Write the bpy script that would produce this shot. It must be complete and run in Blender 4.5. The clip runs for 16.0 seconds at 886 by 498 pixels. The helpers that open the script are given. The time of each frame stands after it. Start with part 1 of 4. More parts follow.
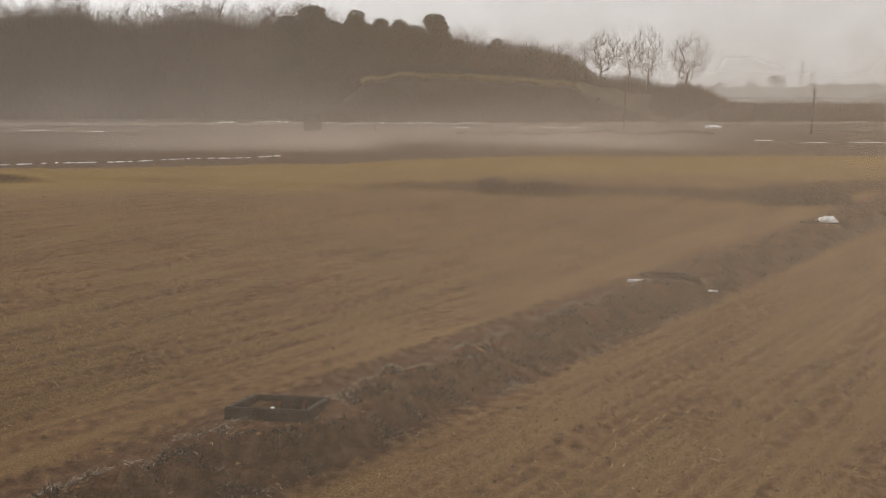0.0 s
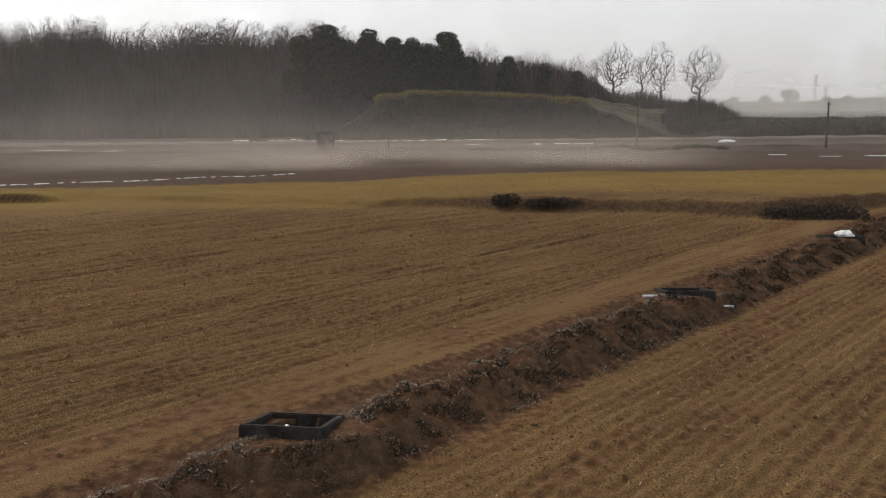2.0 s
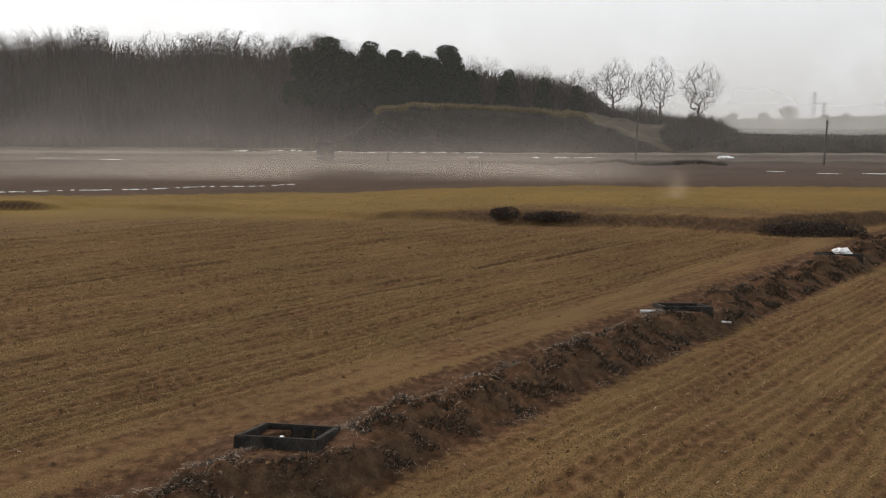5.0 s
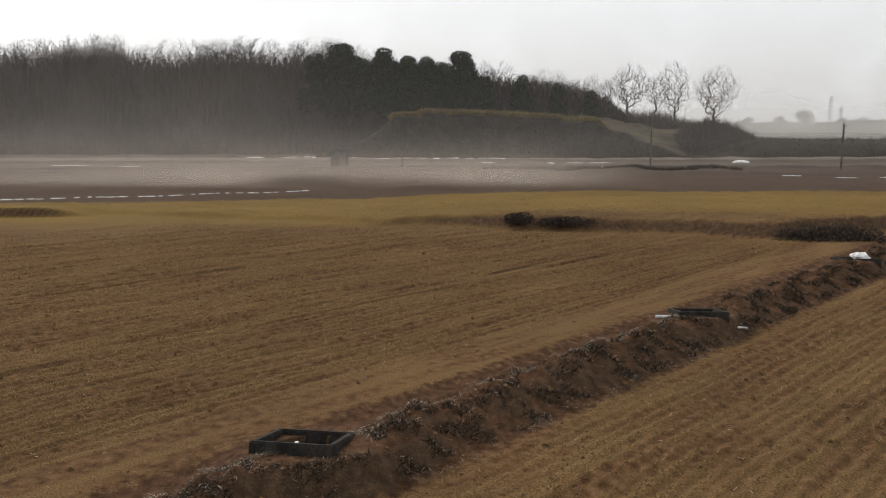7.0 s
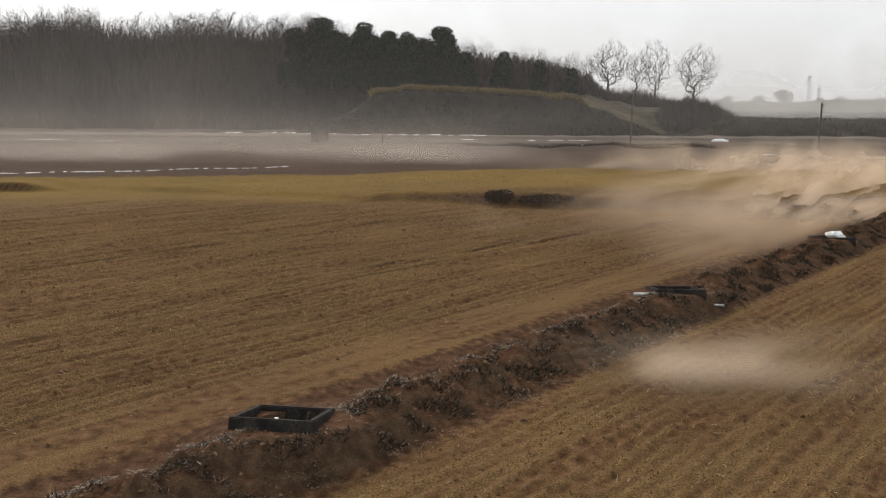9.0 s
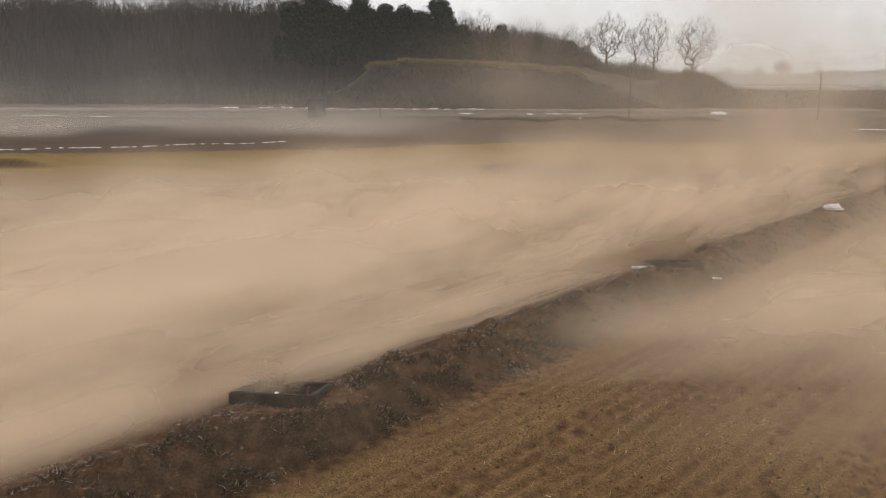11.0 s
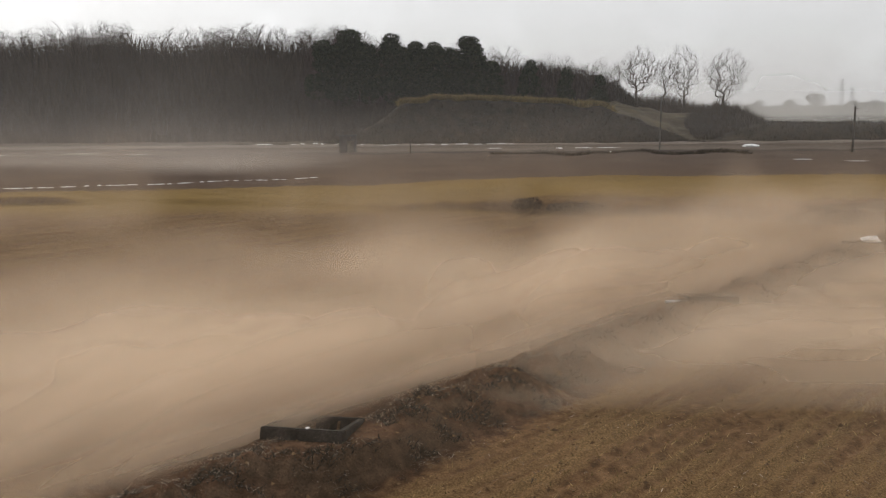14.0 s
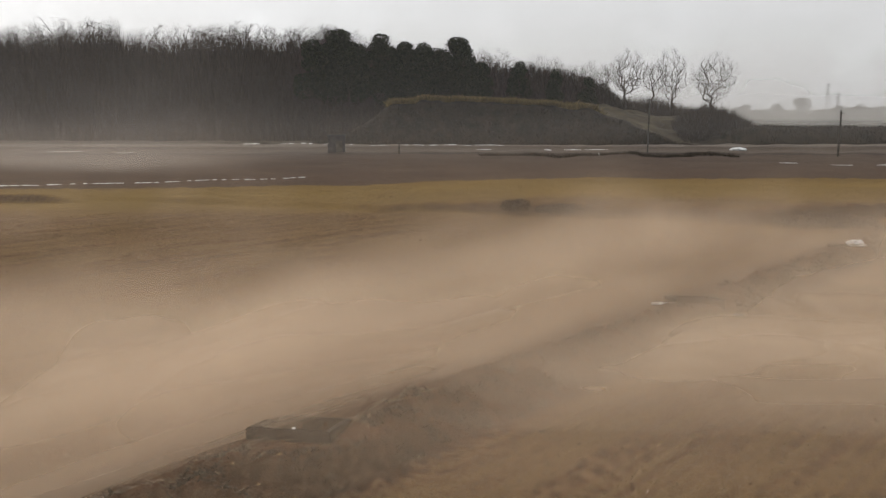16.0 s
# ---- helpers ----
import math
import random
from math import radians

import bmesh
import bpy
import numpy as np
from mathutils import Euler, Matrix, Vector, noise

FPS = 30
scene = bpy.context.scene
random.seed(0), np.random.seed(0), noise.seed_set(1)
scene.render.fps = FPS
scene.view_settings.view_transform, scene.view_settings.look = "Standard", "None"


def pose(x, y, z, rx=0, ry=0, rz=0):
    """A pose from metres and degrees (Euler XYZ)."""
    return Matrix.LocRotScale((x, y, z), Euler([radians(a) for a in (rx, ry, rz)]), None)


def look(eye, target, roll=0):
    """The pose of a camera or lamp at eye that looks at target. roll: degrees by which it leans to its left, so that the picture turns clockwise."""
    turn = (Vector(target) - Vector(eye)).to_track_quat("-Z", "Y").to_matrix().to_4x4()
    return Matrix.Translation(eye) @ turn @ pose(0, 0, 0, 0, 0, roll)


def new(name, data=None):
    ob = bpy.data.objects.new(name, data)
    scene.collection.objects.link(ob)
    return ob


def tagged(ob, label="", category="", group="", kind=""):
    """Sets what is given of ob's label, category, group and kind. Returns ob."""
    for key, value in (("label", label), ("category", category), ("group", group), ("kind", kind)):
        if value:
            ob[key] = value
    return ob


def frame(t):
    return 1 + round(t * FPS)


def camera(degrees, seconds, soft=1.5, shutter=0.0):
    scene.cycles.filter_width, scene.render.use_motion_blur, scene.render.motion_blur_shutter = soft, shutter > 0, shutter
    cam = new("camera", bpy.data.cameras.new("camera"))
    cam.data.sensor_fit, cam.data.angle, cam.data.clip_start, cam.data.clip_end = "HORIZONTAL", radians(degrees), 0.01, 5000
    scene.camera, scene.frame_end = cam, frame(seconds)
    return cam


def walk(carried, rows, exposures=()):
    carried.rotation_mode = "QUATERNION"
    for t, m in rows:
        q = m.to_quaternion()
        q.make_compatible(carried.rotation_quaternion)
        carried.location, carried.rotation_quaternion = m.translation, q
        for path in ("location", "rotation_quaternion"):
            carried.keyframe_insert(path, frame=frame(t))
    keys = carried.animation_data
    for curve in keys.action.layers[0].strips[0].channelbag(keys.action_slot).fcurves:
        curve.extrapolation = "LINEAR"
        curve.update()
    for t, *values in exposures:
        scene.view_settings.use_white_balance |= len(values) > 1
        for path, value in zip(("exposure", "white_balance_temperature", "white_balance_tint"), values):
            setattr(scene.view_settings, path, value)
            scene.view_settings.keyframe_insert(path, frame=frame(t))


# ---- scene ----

# ---- camera and its path: seconds, yaw, pitch, roll of a camera held by hand on one spot ----
EYE = (0.0, 0.0, 3.5)
TURNS = [
    (0.0, -1.083, -10.644, -0.044), (0.5, 0.103, -10.609, 0.272), (1.0, 0.403, -10.660, 0.385), (1.5, 0.258, -10.135, 0.250),
    (2.0, -0.193, -9.455, 0.452), (2.5, 0.272, -9.236, 0.289), (3.0, 0.377, -9.322, 0.285), (3.5, 0.0, -9.355, 0.0),
    (4.0, -0.296, -9.622, -0.095), (4.5, -0.363, -8.948, -0.273), (7.0, 0.770, -8.165, 0.015), (7.5, 0.820, -8.297, -0.052),
    (8.0, 0.513, -8.901, 0.087), (8.5, 0.082, -9.584, -0.308), (9.0, -0.595, -9.809, -0.445), (11.5, -0.713, -11.799, -0.115),
    (12.0, -0.098, -11.778, -0.109), (12.5, 0.389, -11.284, 0.188), (13.0, 1.209, -10.263, 0.131), (13.5, 2.154, -9.498, 0.215),
    (14.0, 1.337, -9.160, 0.441), (14.5, 1.433, -8.656, 0.475), (15.0, 1.104, -8.779, 0.267), (15.5, 0.797, -8.952, 0.273),
    (16.0, 0.555, -9.102, -0.081)]
cam = camera(58.0, 16.0, soft=1.2)
walk(cam, [(t, pose(*EYE, 90 + pitch, roll, yaw)) for t, yaw, pitch, roll in TURNS],
     exposures=[(0.0, 0.0), (1.5, 0.08), (3.0, 0.02), (4.5, 0.1), (7.0, 0.15), (9.0, 0.27), (11.5, 0.15), (12.5, 0.15), (14.0, -0.03), (15.0, -0.1), (16.0, -0.1)])
scene.cycles.transparent_max_bounces = 48

# ---- world and sun ----
SUN_AZ, SUN_EL = radians(-38), radians(38)
world = bpy.data.worlds.new("hazy_sky")
scene.world = world
world.use_nodes = True
wn, wl = world.node_tree.nodes, world.node_tree.links
wn.clear()
sky = wn.new("ShaderNodeTexSky")
sky.sky_type, sky.sun_disc, sky.sun_elevation, sky.sun_rotation = "NISHITA", False, SUN_EL, SUN_AZ
sky.air_density, sky.dust_density, sky.ozone_density = 1.0, 3.0, 1.0
grey = wn.new("ShaderNodeHueSaturation")
grey.inputs["Saturation"].default_value = 0.14
wb = wn.new("ShaderNodeBackground")
wb.inputs["Strength"].default_value = 0.10
wo = wn.new("ShaderNodeOutputWorld")
wl.new(sky.outputs[0], grey.inputs["Color"])
pale = wn.new("ShaderNodeMix")               # dust in the upper air evens the sky out
pale.data_type = "RGBA"
pale.inputs["Factor"].default_value = 0.55
pale.inputs["B"].default_value = (10.9, 11.1, 11.4, 1)
wl.new(grey.outputs[0], pale.inputs["A"])
wl.new(pale.outputs["Result"], wb.inputs["Color"])
wl.new(wb.outputs[0], wo.inputs["Surface"])
sun = new("sun", bpy.data.lights.new("sun", "SUN"))
sun.data.energy, sun.data.angle, sun.data.color = 1.8, radians(2.0), (1.0, 0.93, 0.82)
sun_dir = Vector((math.sin(SUN_AZ) * math.cos(SUN_EL), math.cos(SUN_AZ) * math.cos(SUN_EL), math.sin(SUN_EL)))
sun.matrix_world = look(sun_dir * 60, (0, 0, 0))

# ---- materials ----


def material(name, low, high, scale=6.0, rough=0.95, bump=0.4, fine=60.0, metal=0.0, spread=(0.35, 0.65), stretch=(1, 1, 1), turn=0.0, spec=0.15):
    """Two colours mixed by coarse noise, broken up by fine grain, with relief from both."""
    m = bpy.data.materials.new(name)
    m.use_nodes = True
    n, l = m.node_tree.nodes, m.node_tree.links
    b = n["Principled BSDF"]
    co = n.new("ShaderNodeTexCoord")
    mp = n.new("ShaderNodeMapping")
    mp.inputs["Scale"].default_value, mp.inputs["Rotation"].default_value = stretch, (0, 0, turn)
    l.new(co.outputs["Object"], mp.inputs["Vector"])
    t1, t2 = n.new("ShaderNodeTexNoise"), n.new("ShaderNodeTexNoise")
    t1.inputs["Scale"].default_value, t1.inputs["Detail"].default_value = scale, 6
    t2.inputs["Scale"].default_value, t2.inputs["Detail"].default_value = fine, 4
    for t in (t1, t2):
        l.new(mp.outputs[0], t.inputs["Vector"])
    r = n.new("ShaderNodeValToRGB")
    r.color_ramp.elements[0].position, r.color_ramp.elements[1].position = spread
    r.color_ramp.elements[0].color, r.color_ramp.elements[1].color = (*low, 1), (*high, 1)
    l.new(t1.outputs[0], r.inputs[0])
    mx = n.new("ShaderNodeMix")
    mx.data_type, mx.blend_type = "RGBA", "OVERLAY"
    mx.inputs["Factor"].default_value = 0.6
    l.new(r.outputs[0], mx.inputs["A"])
    l.new(t2.outputs[0], mx.inputs["B"])
    l.new(mx.outputs["Result"], b.inputs["Base Color"])
    bp = n.new("ShaderNodeBump")
    bp.inputs["Strength"].default_value, bp.inputs["Distance"].default_value = bump, 0.02
    l.new(t2.outputs[0], bp.inputs["Height"])
    l.new(bp.outputs[0], b.inputs["Normal"])
    b.inputs["Roughness"].default_value, b.inputs["Metallic"].default_value = rough, metal
    b.inputs["Specular IOR Level"].default_value = spec
    return m


def island_material(name, stops, rough=0.9, translucent=0.0):
    """A colour of its own for every loose piece of a mesh."""
    m = bpy.data.materials.new(name)
    m.use_nodes = True
    n, l = m.node_tree.nodes, m.node_tree.links
    b = n["Principled BSDF"]
    g = n.new("ShaderNodeNewGeometry")
    r = n.new("ShaderNodeValToRGB")
    els = r.color_ramp.elements
    els[0].position, els[0].color = stops[0][0], (*stops[0][1], 1)
    els[1].position, els[1].color = stops[-1][0], (*stops[-1][1], 1)
    for p, c in stops[1:-1]:
        els.new(p).color = (*c, 1)
    l.new(g.outputs["Random Per Island"], r.inputs[0])
    l.new(r.outputs[0], b.inputs["Base Color"])
    b.inputs["Roughness"].default_value = rough
    b.inputs["Specular IOR Level"].default_value = 0.1
    if translucent:
        tr, mix = n.new("ShaderNodeBsdfTranslucent"), n.new("ShaderNodeMixShader")
        mix.inputs[0].default_value = translucent
        l.new(r.outputs[0], tr.inputs["Color"])
        l.new(b.outputs[0], mix.inputs[1])
        l.new(tr.outputs[0], mix.inputs[2])
        l.new(mix.outputs[0], n["Material Output"].inputs[0])
    return m


BANK = radians(42.8)          # heading of the bank and of all the seed rows, from +y towards +x
U, N = (math.sin(BANK), math.cos(BANK)), (-math.cos(BANK), math.sin(BANK))


def sn(s, n):
    """World x, y from metres along the bank and to its left."""
    return s * U[0] + n * N[0], s * U[1] + n * N[1]


def ground_material():
    m = bpy.data.materials.new("field_soil")
    m.use_nodes = True
    n, l = m.node_tree.nodes, m.node_tree.links
    b = n["Principled BSDF"]
    geo = n.new("ShaderNodeNewGeometry")

    def math_node(op, a, c=None, v=None):
        k = n.new("ShaderNodeMath")
        k.operation = op
        l.new(a, k.inputs[0])
        if c is not None:
            l.new(c, k.inputs[1])
        if v is not None:
            k.inputs[1].default_value = v
        return k.outputs[0]

    def noise_node(scale, detail, vec):
        k = n.new("ShaderNodeTexNoise")
        k.inputs["Scale"].default_value, k.inputs["Detail"].default_value = scale, detail
        l.new(vec, k.inputs["Vector"])
        return k.outputs[0]

    def ramp(fac, stops):
        k = n.new("ShaderNodeValToRGB")
        els = k.color_ramp.elements
        els[0].position, els[0].color = stops[0][0], (*stops[0][1], 1)
        els[1].position, els[1].color = stops[-1][0], (*stops[-1][1], 1)
        for p, c in stops[1:-1]:
            els.new(p).color = (*c, 1)
        l.new(fac, k.inputs[0])
        return k.outputs[0]

    def mix(fac, a, c, blend="MIX"):
        k = n.new("ShaderNodeMix")
        k.data_type, k.blend_type = "RGBA", blend
        if isinstance(fac, float):
            k.inputs["Factor"].default_value = fac
        else:
            l.new(fac, k.inputs["Factor"])
        l.new(a, k.inputs["A"])
        l.new(c, k.inputs["B"])
        return k.outputs["Result"]

    pos = geo.outputs["Position"]
    rot = n.new("ShaderNodeMapping")          # x along the rows, y across
    rot.vector_type = "POINT"
    rot.inputs["Rotation"].default_value = (0, 0, BANK - math.pi / 2)
    l.new(pos, rot.inputs["Vector"])
    streak = n.new("ShaderNodeMapping")       # drawn out along the rows
    streak.inputs["Scale"].default_value = (0.22, 1.6, 1)
    l.new(rot.outputs[0], streak.inputs["Vector"])
    sep, own = n.new("ShaderNodeSeparateXYZ"), n.new("ShaderNodeSeparateXYZ")
    l.new(pos, sep.inputs[0])
    l.new(rot.outputs[0], own.inputs[0])
    grain, clods = noise_node(45, 5, pos), noise_node(7, 6, pos)
    broad, band = noise_node(0.16, 4, pos), noise_node(1.3, 5, streak.outputs[0])
    soil = ramp(clods, [(0.3, (0.060, 0.0325, 0.0155)), (0.52, (0.110, 0.0615, 0.0295)), (0.75, (0.165, 0.097, 0.051))])
    sprout = ramp(grain, [(0.35, (0.100, 0.060, 0.026)), (0.7, (0.18, 0.113, 0.052))])
    # seed rows, 0.21 m apart: ridges paler, towards sprout colour, furrows darker
    ridge_of = math_node("SINE", math_node("MULTIPLY", own.outputs[1], v=2 * math.pi / 0.21))
    streaky = math_node("ADD", math_node("MULTIPLY", ridge_of, v=0.03), band)
    near = mix(ramp(streaky, [(0.42, (0, 0, 0)), (0.58, (1, 1, 1))]), soil, sprout)
    # strips of land one behind the other, by their distance
    wob = math_node("MULTIPLY", math_node("SUBTRACT", broad, v=0.5), v=5.0)
    veer = math_node("MULTIPLY", math_node("MAXIMUM", math_node("MINIMUM", math_node("ADD", sep.outputs[0], v=2.0), v=0.0), v=-25.0), v=-0.2)
    y = math_node("DIVIDE", math_node("ADD", math_node("ADD", sep.outputs[1], veer), wob), v=200.0)
    far = ramp(y, [(0.0, (0.101, 0.066, 0.033)), (0.150, (0.101, 0.066, 0.033)), (0.156, (0.145, 0.093, 0.032)), (0.19, (0.165, 0.108, 0.036)), (0.212, (0.14, 0.09, 0.033)),
                   (0.218, (0.07, 0.046, 0.033)), (0.34, (0.075, 0.056, 0.045)), (0.42, (0.072, 0.055, 0.045)), (0.44, (0.04, 0.032, 0.027)), (0.47, (0.10, 0.083, 0.07)),
                   (0.55, (0.065, 0.05, 0.04)), (0.60, (0.15, 0.13, 0.115)), (0.66, (0.06, 0.05, 0.04)), (1.0, (0.12, 0.1, 0.07))])
    out = n.new("ShaderNodeMapRange")
    out.interpolation_type = "SMOOTHSTEP"
    out.inputs["From Min"].default_value, out.inputs["From Max"].default_value = 28.0, 33.0
    l.new(math_node("ADD", sep.outputs[1], wob), out.inputs["Value"])
    col = mix(out.outputs[0], near, far)
    # the bare brown bank between the two fields
    dist = math_node("ABSOLUTE", math_node("SUBTRACT", own.outputs[1], v=6.78))
    edge = n.new("ShaderNodeMapRange")
    edge.interpolation_type = "SMOOTHSTEP"
    edge.inputs["From Min"].default_value, edge.inputs["From Max"].default_value = 0.78, 1.0
    edge.inputs["To Min"].default_value, edge.inputs["To Max"].default_value = 1.0, 0.0
    l.new(math_node("ADD", dist, math_node("MULTIPLY", math_node("SUBTRACT", clods, v=0.5), v=0.6)), edge.inputs["Value"])
    bare = ramp(clods, [(0.3, (0.043, 0.023, 0.013)), (0.6, (0.094, 0.051, 0.029)), (0.8, (0.148, 0.094, 0.058))])
    col = mix(edge.outputs[0], col, bare)
    steep, nz = n.new("ShaderNodeMapRange"), n.new("ShaderNodeSeparateXYZ")     # cut faces: bare earth, darkened in colour to deepen their shade
    steep.inputs["From Min"].default_value, steep.inputs["From Max"].default_value = 0.93, 0.75
    l.new(geo.outputs["Normal"], nz.inputs[0])
    l.new(nz.outputs[2], steep.inputs["Value"])
    col = mix(steep.outputs[0], col, ramp(clods, [(0.3, (0.05, 0.032, 0.02)), (0.7, (0.105, 0.066, 0.04))]))
    col = mix(0.5, col, ramp(broad, [(0.3, (0.38, 0.38, 0.38)), (0.7, (0.62, 0.6, 0.56))]), "OVERLAY")
    col = mix(0.7, col, grain, "OVERLAY")
    l.new(col, b.inputs["Base Color"])
    b.inputs["Roughness"].default_value, b.inputs["Specular IOR Level"].default_value = 1.0, 0.05
    bp = n.new("ShaderNodeBump")
    bp.inputs["Strength"].default_value, bp.inputs["Distance"].default_value = 0.85, 0.06
    l.new(math_node("ADD", math_node("MULTIPLY", grain, v=0.5), clods), bp.inputs["Height"])
    l.new(bp.outputs[0], b.inputs["Normal"])
    return m


def dust_material(name, colour, scale, stretch, low, high, top, detail=5.0, passing=0.5, turn=0.0):
    """Airborne dust: how much of the light each layer catches follows its density and a drifting noise."""
    m = bpy.data.materials.new(name)
    m.use_nodes = True
    n, l = m.node_tree.nodes, m.node_tree.links
    n.remove(n["Principled BSDF"])
    co, mp = n.new("ShaderNodeTexCoord"), n.new("ShaderNodeMapping")
    mp.inputs["Scale"].default_value = stretch
    first = n.new("ShaderNodeMapping")
    first.inputs["Rotation"].default_value = (0, 0, turn)
    l.new(co.outputs["Object"], first.inputs["Vector"])
    l.new(first.outputs[0], mp.inputs["Vector"])
    t = n.new("ShaderNodeTexNoise")
    t.inputs["Scale"].default_value, t.inputs["Detail"].default_value, t.inputs["Roughness"].default_value = scale, detail, 0.52
    t.inputs["Distortion"].default_value = 0.5
    l.new(mp.outputs[0], t.inputs["Vector"])
    rg = n.new("ShaderNodeMapRange")
    rg.interpolation_type = "SMOOTHSTEP"
    rg.inputs["From Min"].default_value, rg.inputs["From Max"].default_value = low, high
    rg.inputs["To Max"].default_value = top
    l.new(t.outputs[0], rg.inputs["Value"])
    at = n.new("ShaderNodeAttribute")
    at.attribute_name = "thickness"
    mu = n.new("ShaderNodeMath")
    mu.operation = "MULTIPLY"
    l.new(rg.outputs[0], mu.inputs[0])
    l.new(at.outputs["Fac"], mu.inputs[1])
    d, tl, tp = n.new("ShaderNodeBsdfDiffuse"), n.new("ShaderNodeBsdfTranslucent"), n.new("ShaderNodeBsdfTransparent")
    for k in (d, tl):
        k.inputs["Color"].default_value = (*colour, 1)
    both, mix = n.new("ShaderNodeMixShader"), n.new("ShaderNodeMixShader")
    both.inputs[0].default_value = passing
    l.new(d.outputs[0], both.inputs[1])
    l.new(tl.outputs[0], both.inputs[2])
    l.new(mu.outputs[0], mix.inputs[0])
    l.new(tp.outputs[0], mix.inputs[1])
    l.new(both.outputs[0], mix.inputs[2])
    l.new(mix.outputs[0], n["Material Output"].inputs[0])
    return m


GROUND = ground_material()
CONCRETE = material("dark_concrete", (0.016, 0.014, 0.012), (0.04, 0.035, 0.03), 5, 0.9, 0.5, 40)
BARK = material("bark", (0.035, 0.028, 0.024), (0.075, 0.06, 0.05), 3, 0.95, 0.3, 20)
BRUSH = island_material("bare_brush", [(0.0, (0.03, 0.024, 0.02)), (0.6, (0.055, 0.042, 0.034)), (1.0, (0.085, 0.064, 0.048))])
DARKBRUSH = island_material("dark_scrub", [(0.0, (0.02, 0.017, 0.013)), (0.6, (0.035, 0.029, 0.021)), (1.0, (0.055, 0.044, 0.03))])
NEEDLES = island_material("evergreen_foliage", [(0.0, (0.012, 0.016, 0.010)), (0.7, (0.028, 0.034, 0.019)), (1.0, (0.05, 0.055, 0.03))])
HILL = material("leaf_litter_slope", (0.03, 0.023, 0.019), (0.06, 0.046, 0.036), 0.3, 1.0, 0.3, 3)
SCRUB = material("scrub_slope", (0.018, 0.015, 0.011), (0.042, 0.033, 0.022), 0.6, 1.0, 0.5, 5)
GRASS = island_material("dry_grass", [(0.0, (0.09, 0.07, 0.03)), (0.6, (0.165, 0.12, 0.05)), (1.0, (0.25, 0.185, 0.08))], translucent=0.25)
SPROUT = island_material("seedling_leaves", [(0.0, (0.05, 0.04, 0.014)), (0.5, (0.17, 0.112, 0.043)), (1.0, (0.35, 0.25, 0.125))], translucent=0.35)
STRAW = island_material("old_straw", [(0.0, (0.022, 0.016, 0.011)), (0.5, (0.07, 0.05, 0.034)), (0.82, (0.20, 0.145, 0.10)), (1.0, (0.48, 0.39, 0.31))], 0.6)
CLOD = island_material("soil_clods", [(0.0, (0.05, 0.028, 0.014)), (0.6, (0.12, 0.07, 0.034)), (1.0, (0.20, 0.125, 0.065))])
PLASTIC = material("white_plastic_film", (0.55, 0.55, 0.54), (0.85, 0.85, 0.84), 4, 0.35, 0.3, 20, spec=0.5)
PIPE = material("grey_white_pipe", (0.3, 0.3, 0.3), (0.48, 0.48, 0.48), 4, 0.4, 0.1, 20, spec=0.5)
STEEL = material("galvanised_steel", (0.25, 0.26, 0.27), (0.35, 0.36, 0.37), 1, 0.6, 0.0, 5, metal=0.4)
POLE = material("weathered_pole", (0.05, 0.045, 0.04), (0.10, 0.09, 0.08), 2, 0.9, 0.3, 20)
SHEDM = material("weathered_shed_sheet", (0.03, 0.03, 0.034), (0.06, 0.058, 0.06), 1.5, 0.8, 0.3, 12)
DRYTOP = material("dry_grass_ground", (0.042, 0.033, 0.02), (0.075, 0.058, 0.032), 0.5, 1.0, 0.4, 4)
WOODS = material("distant_woods", (0.05, 0.05, 0.045), (0.09, 0.085, 0.07), 0.05, 1.0, 0.2, 0.4)
D_FIELD = dust_material("field_dust", (0.74, 0.59, 0.445), 0.34, (0.5, 1.0, 1.3), 0.12, 0.62, 1.0, 3.0, 0.5)
D_FAR = dust_material("far_dust", (0.72, 0.63, 0.55), 0.10, (0.5, 1.0, 1.2), 0.22, 0.64, 1.0, 4.0)
D_VEIL = dust_material("dust_veil", (0.64, 0.57, 0.52), 0.055, (1.0, 1.0, 0.8), 0.28, 0.72, 1.0, 4.0)
D_GUST = dust_material("gust_dust", (0.74, 0.59, 0.45), 0.16, (1.0, 1.0, 0.7), 0.28, 0.68, 1.0, 5.0)
D_WISP = dust_material("wisp_dust", (0.74, 0.59, 0.445), 0.55, (0.5, 1.0, 1.0), 0.36, 0.66, 1.0, 5.0, 0.2)
D_BILLOW = dust_material("billow_dust", (0.74, 0.58, 0.43), 0.32, (0.8, 1.0, 0.8), 0.36, 0.66, 1.0, 5.0)
D_NEAR = dust_material("near_veil", (0.78, 0.61, 0.45), 0.24, (1.0, 1.0, 0.7), 0.05, 0.75, 1.0, 3.0)
D_HAZE = dust_material("standing_haze", (0.72, 0.70, 0.68), 0.02, (1.0, 1.0, 1.0), 0.0, 0.6, 1.0, 2.0)

# ---- mesh helpers ----


def mesh_object(name, verts, faces, mat, parent=None, label="", smooth=False):
    me = bpy.data.meshes.new(name)
    me.from_pydata([tuple(v) for v in verts], [], [tuple(f) for f in faces])
    me.materials.append(mat)
    if smooth:
        me.polygons.foreach_set("use_smooth", [True] * len(me.polygons))
    me.update()
    ob = new(name, me)
    if parent is not None:
        ob.parent = parent
    return tagged(ob, label)


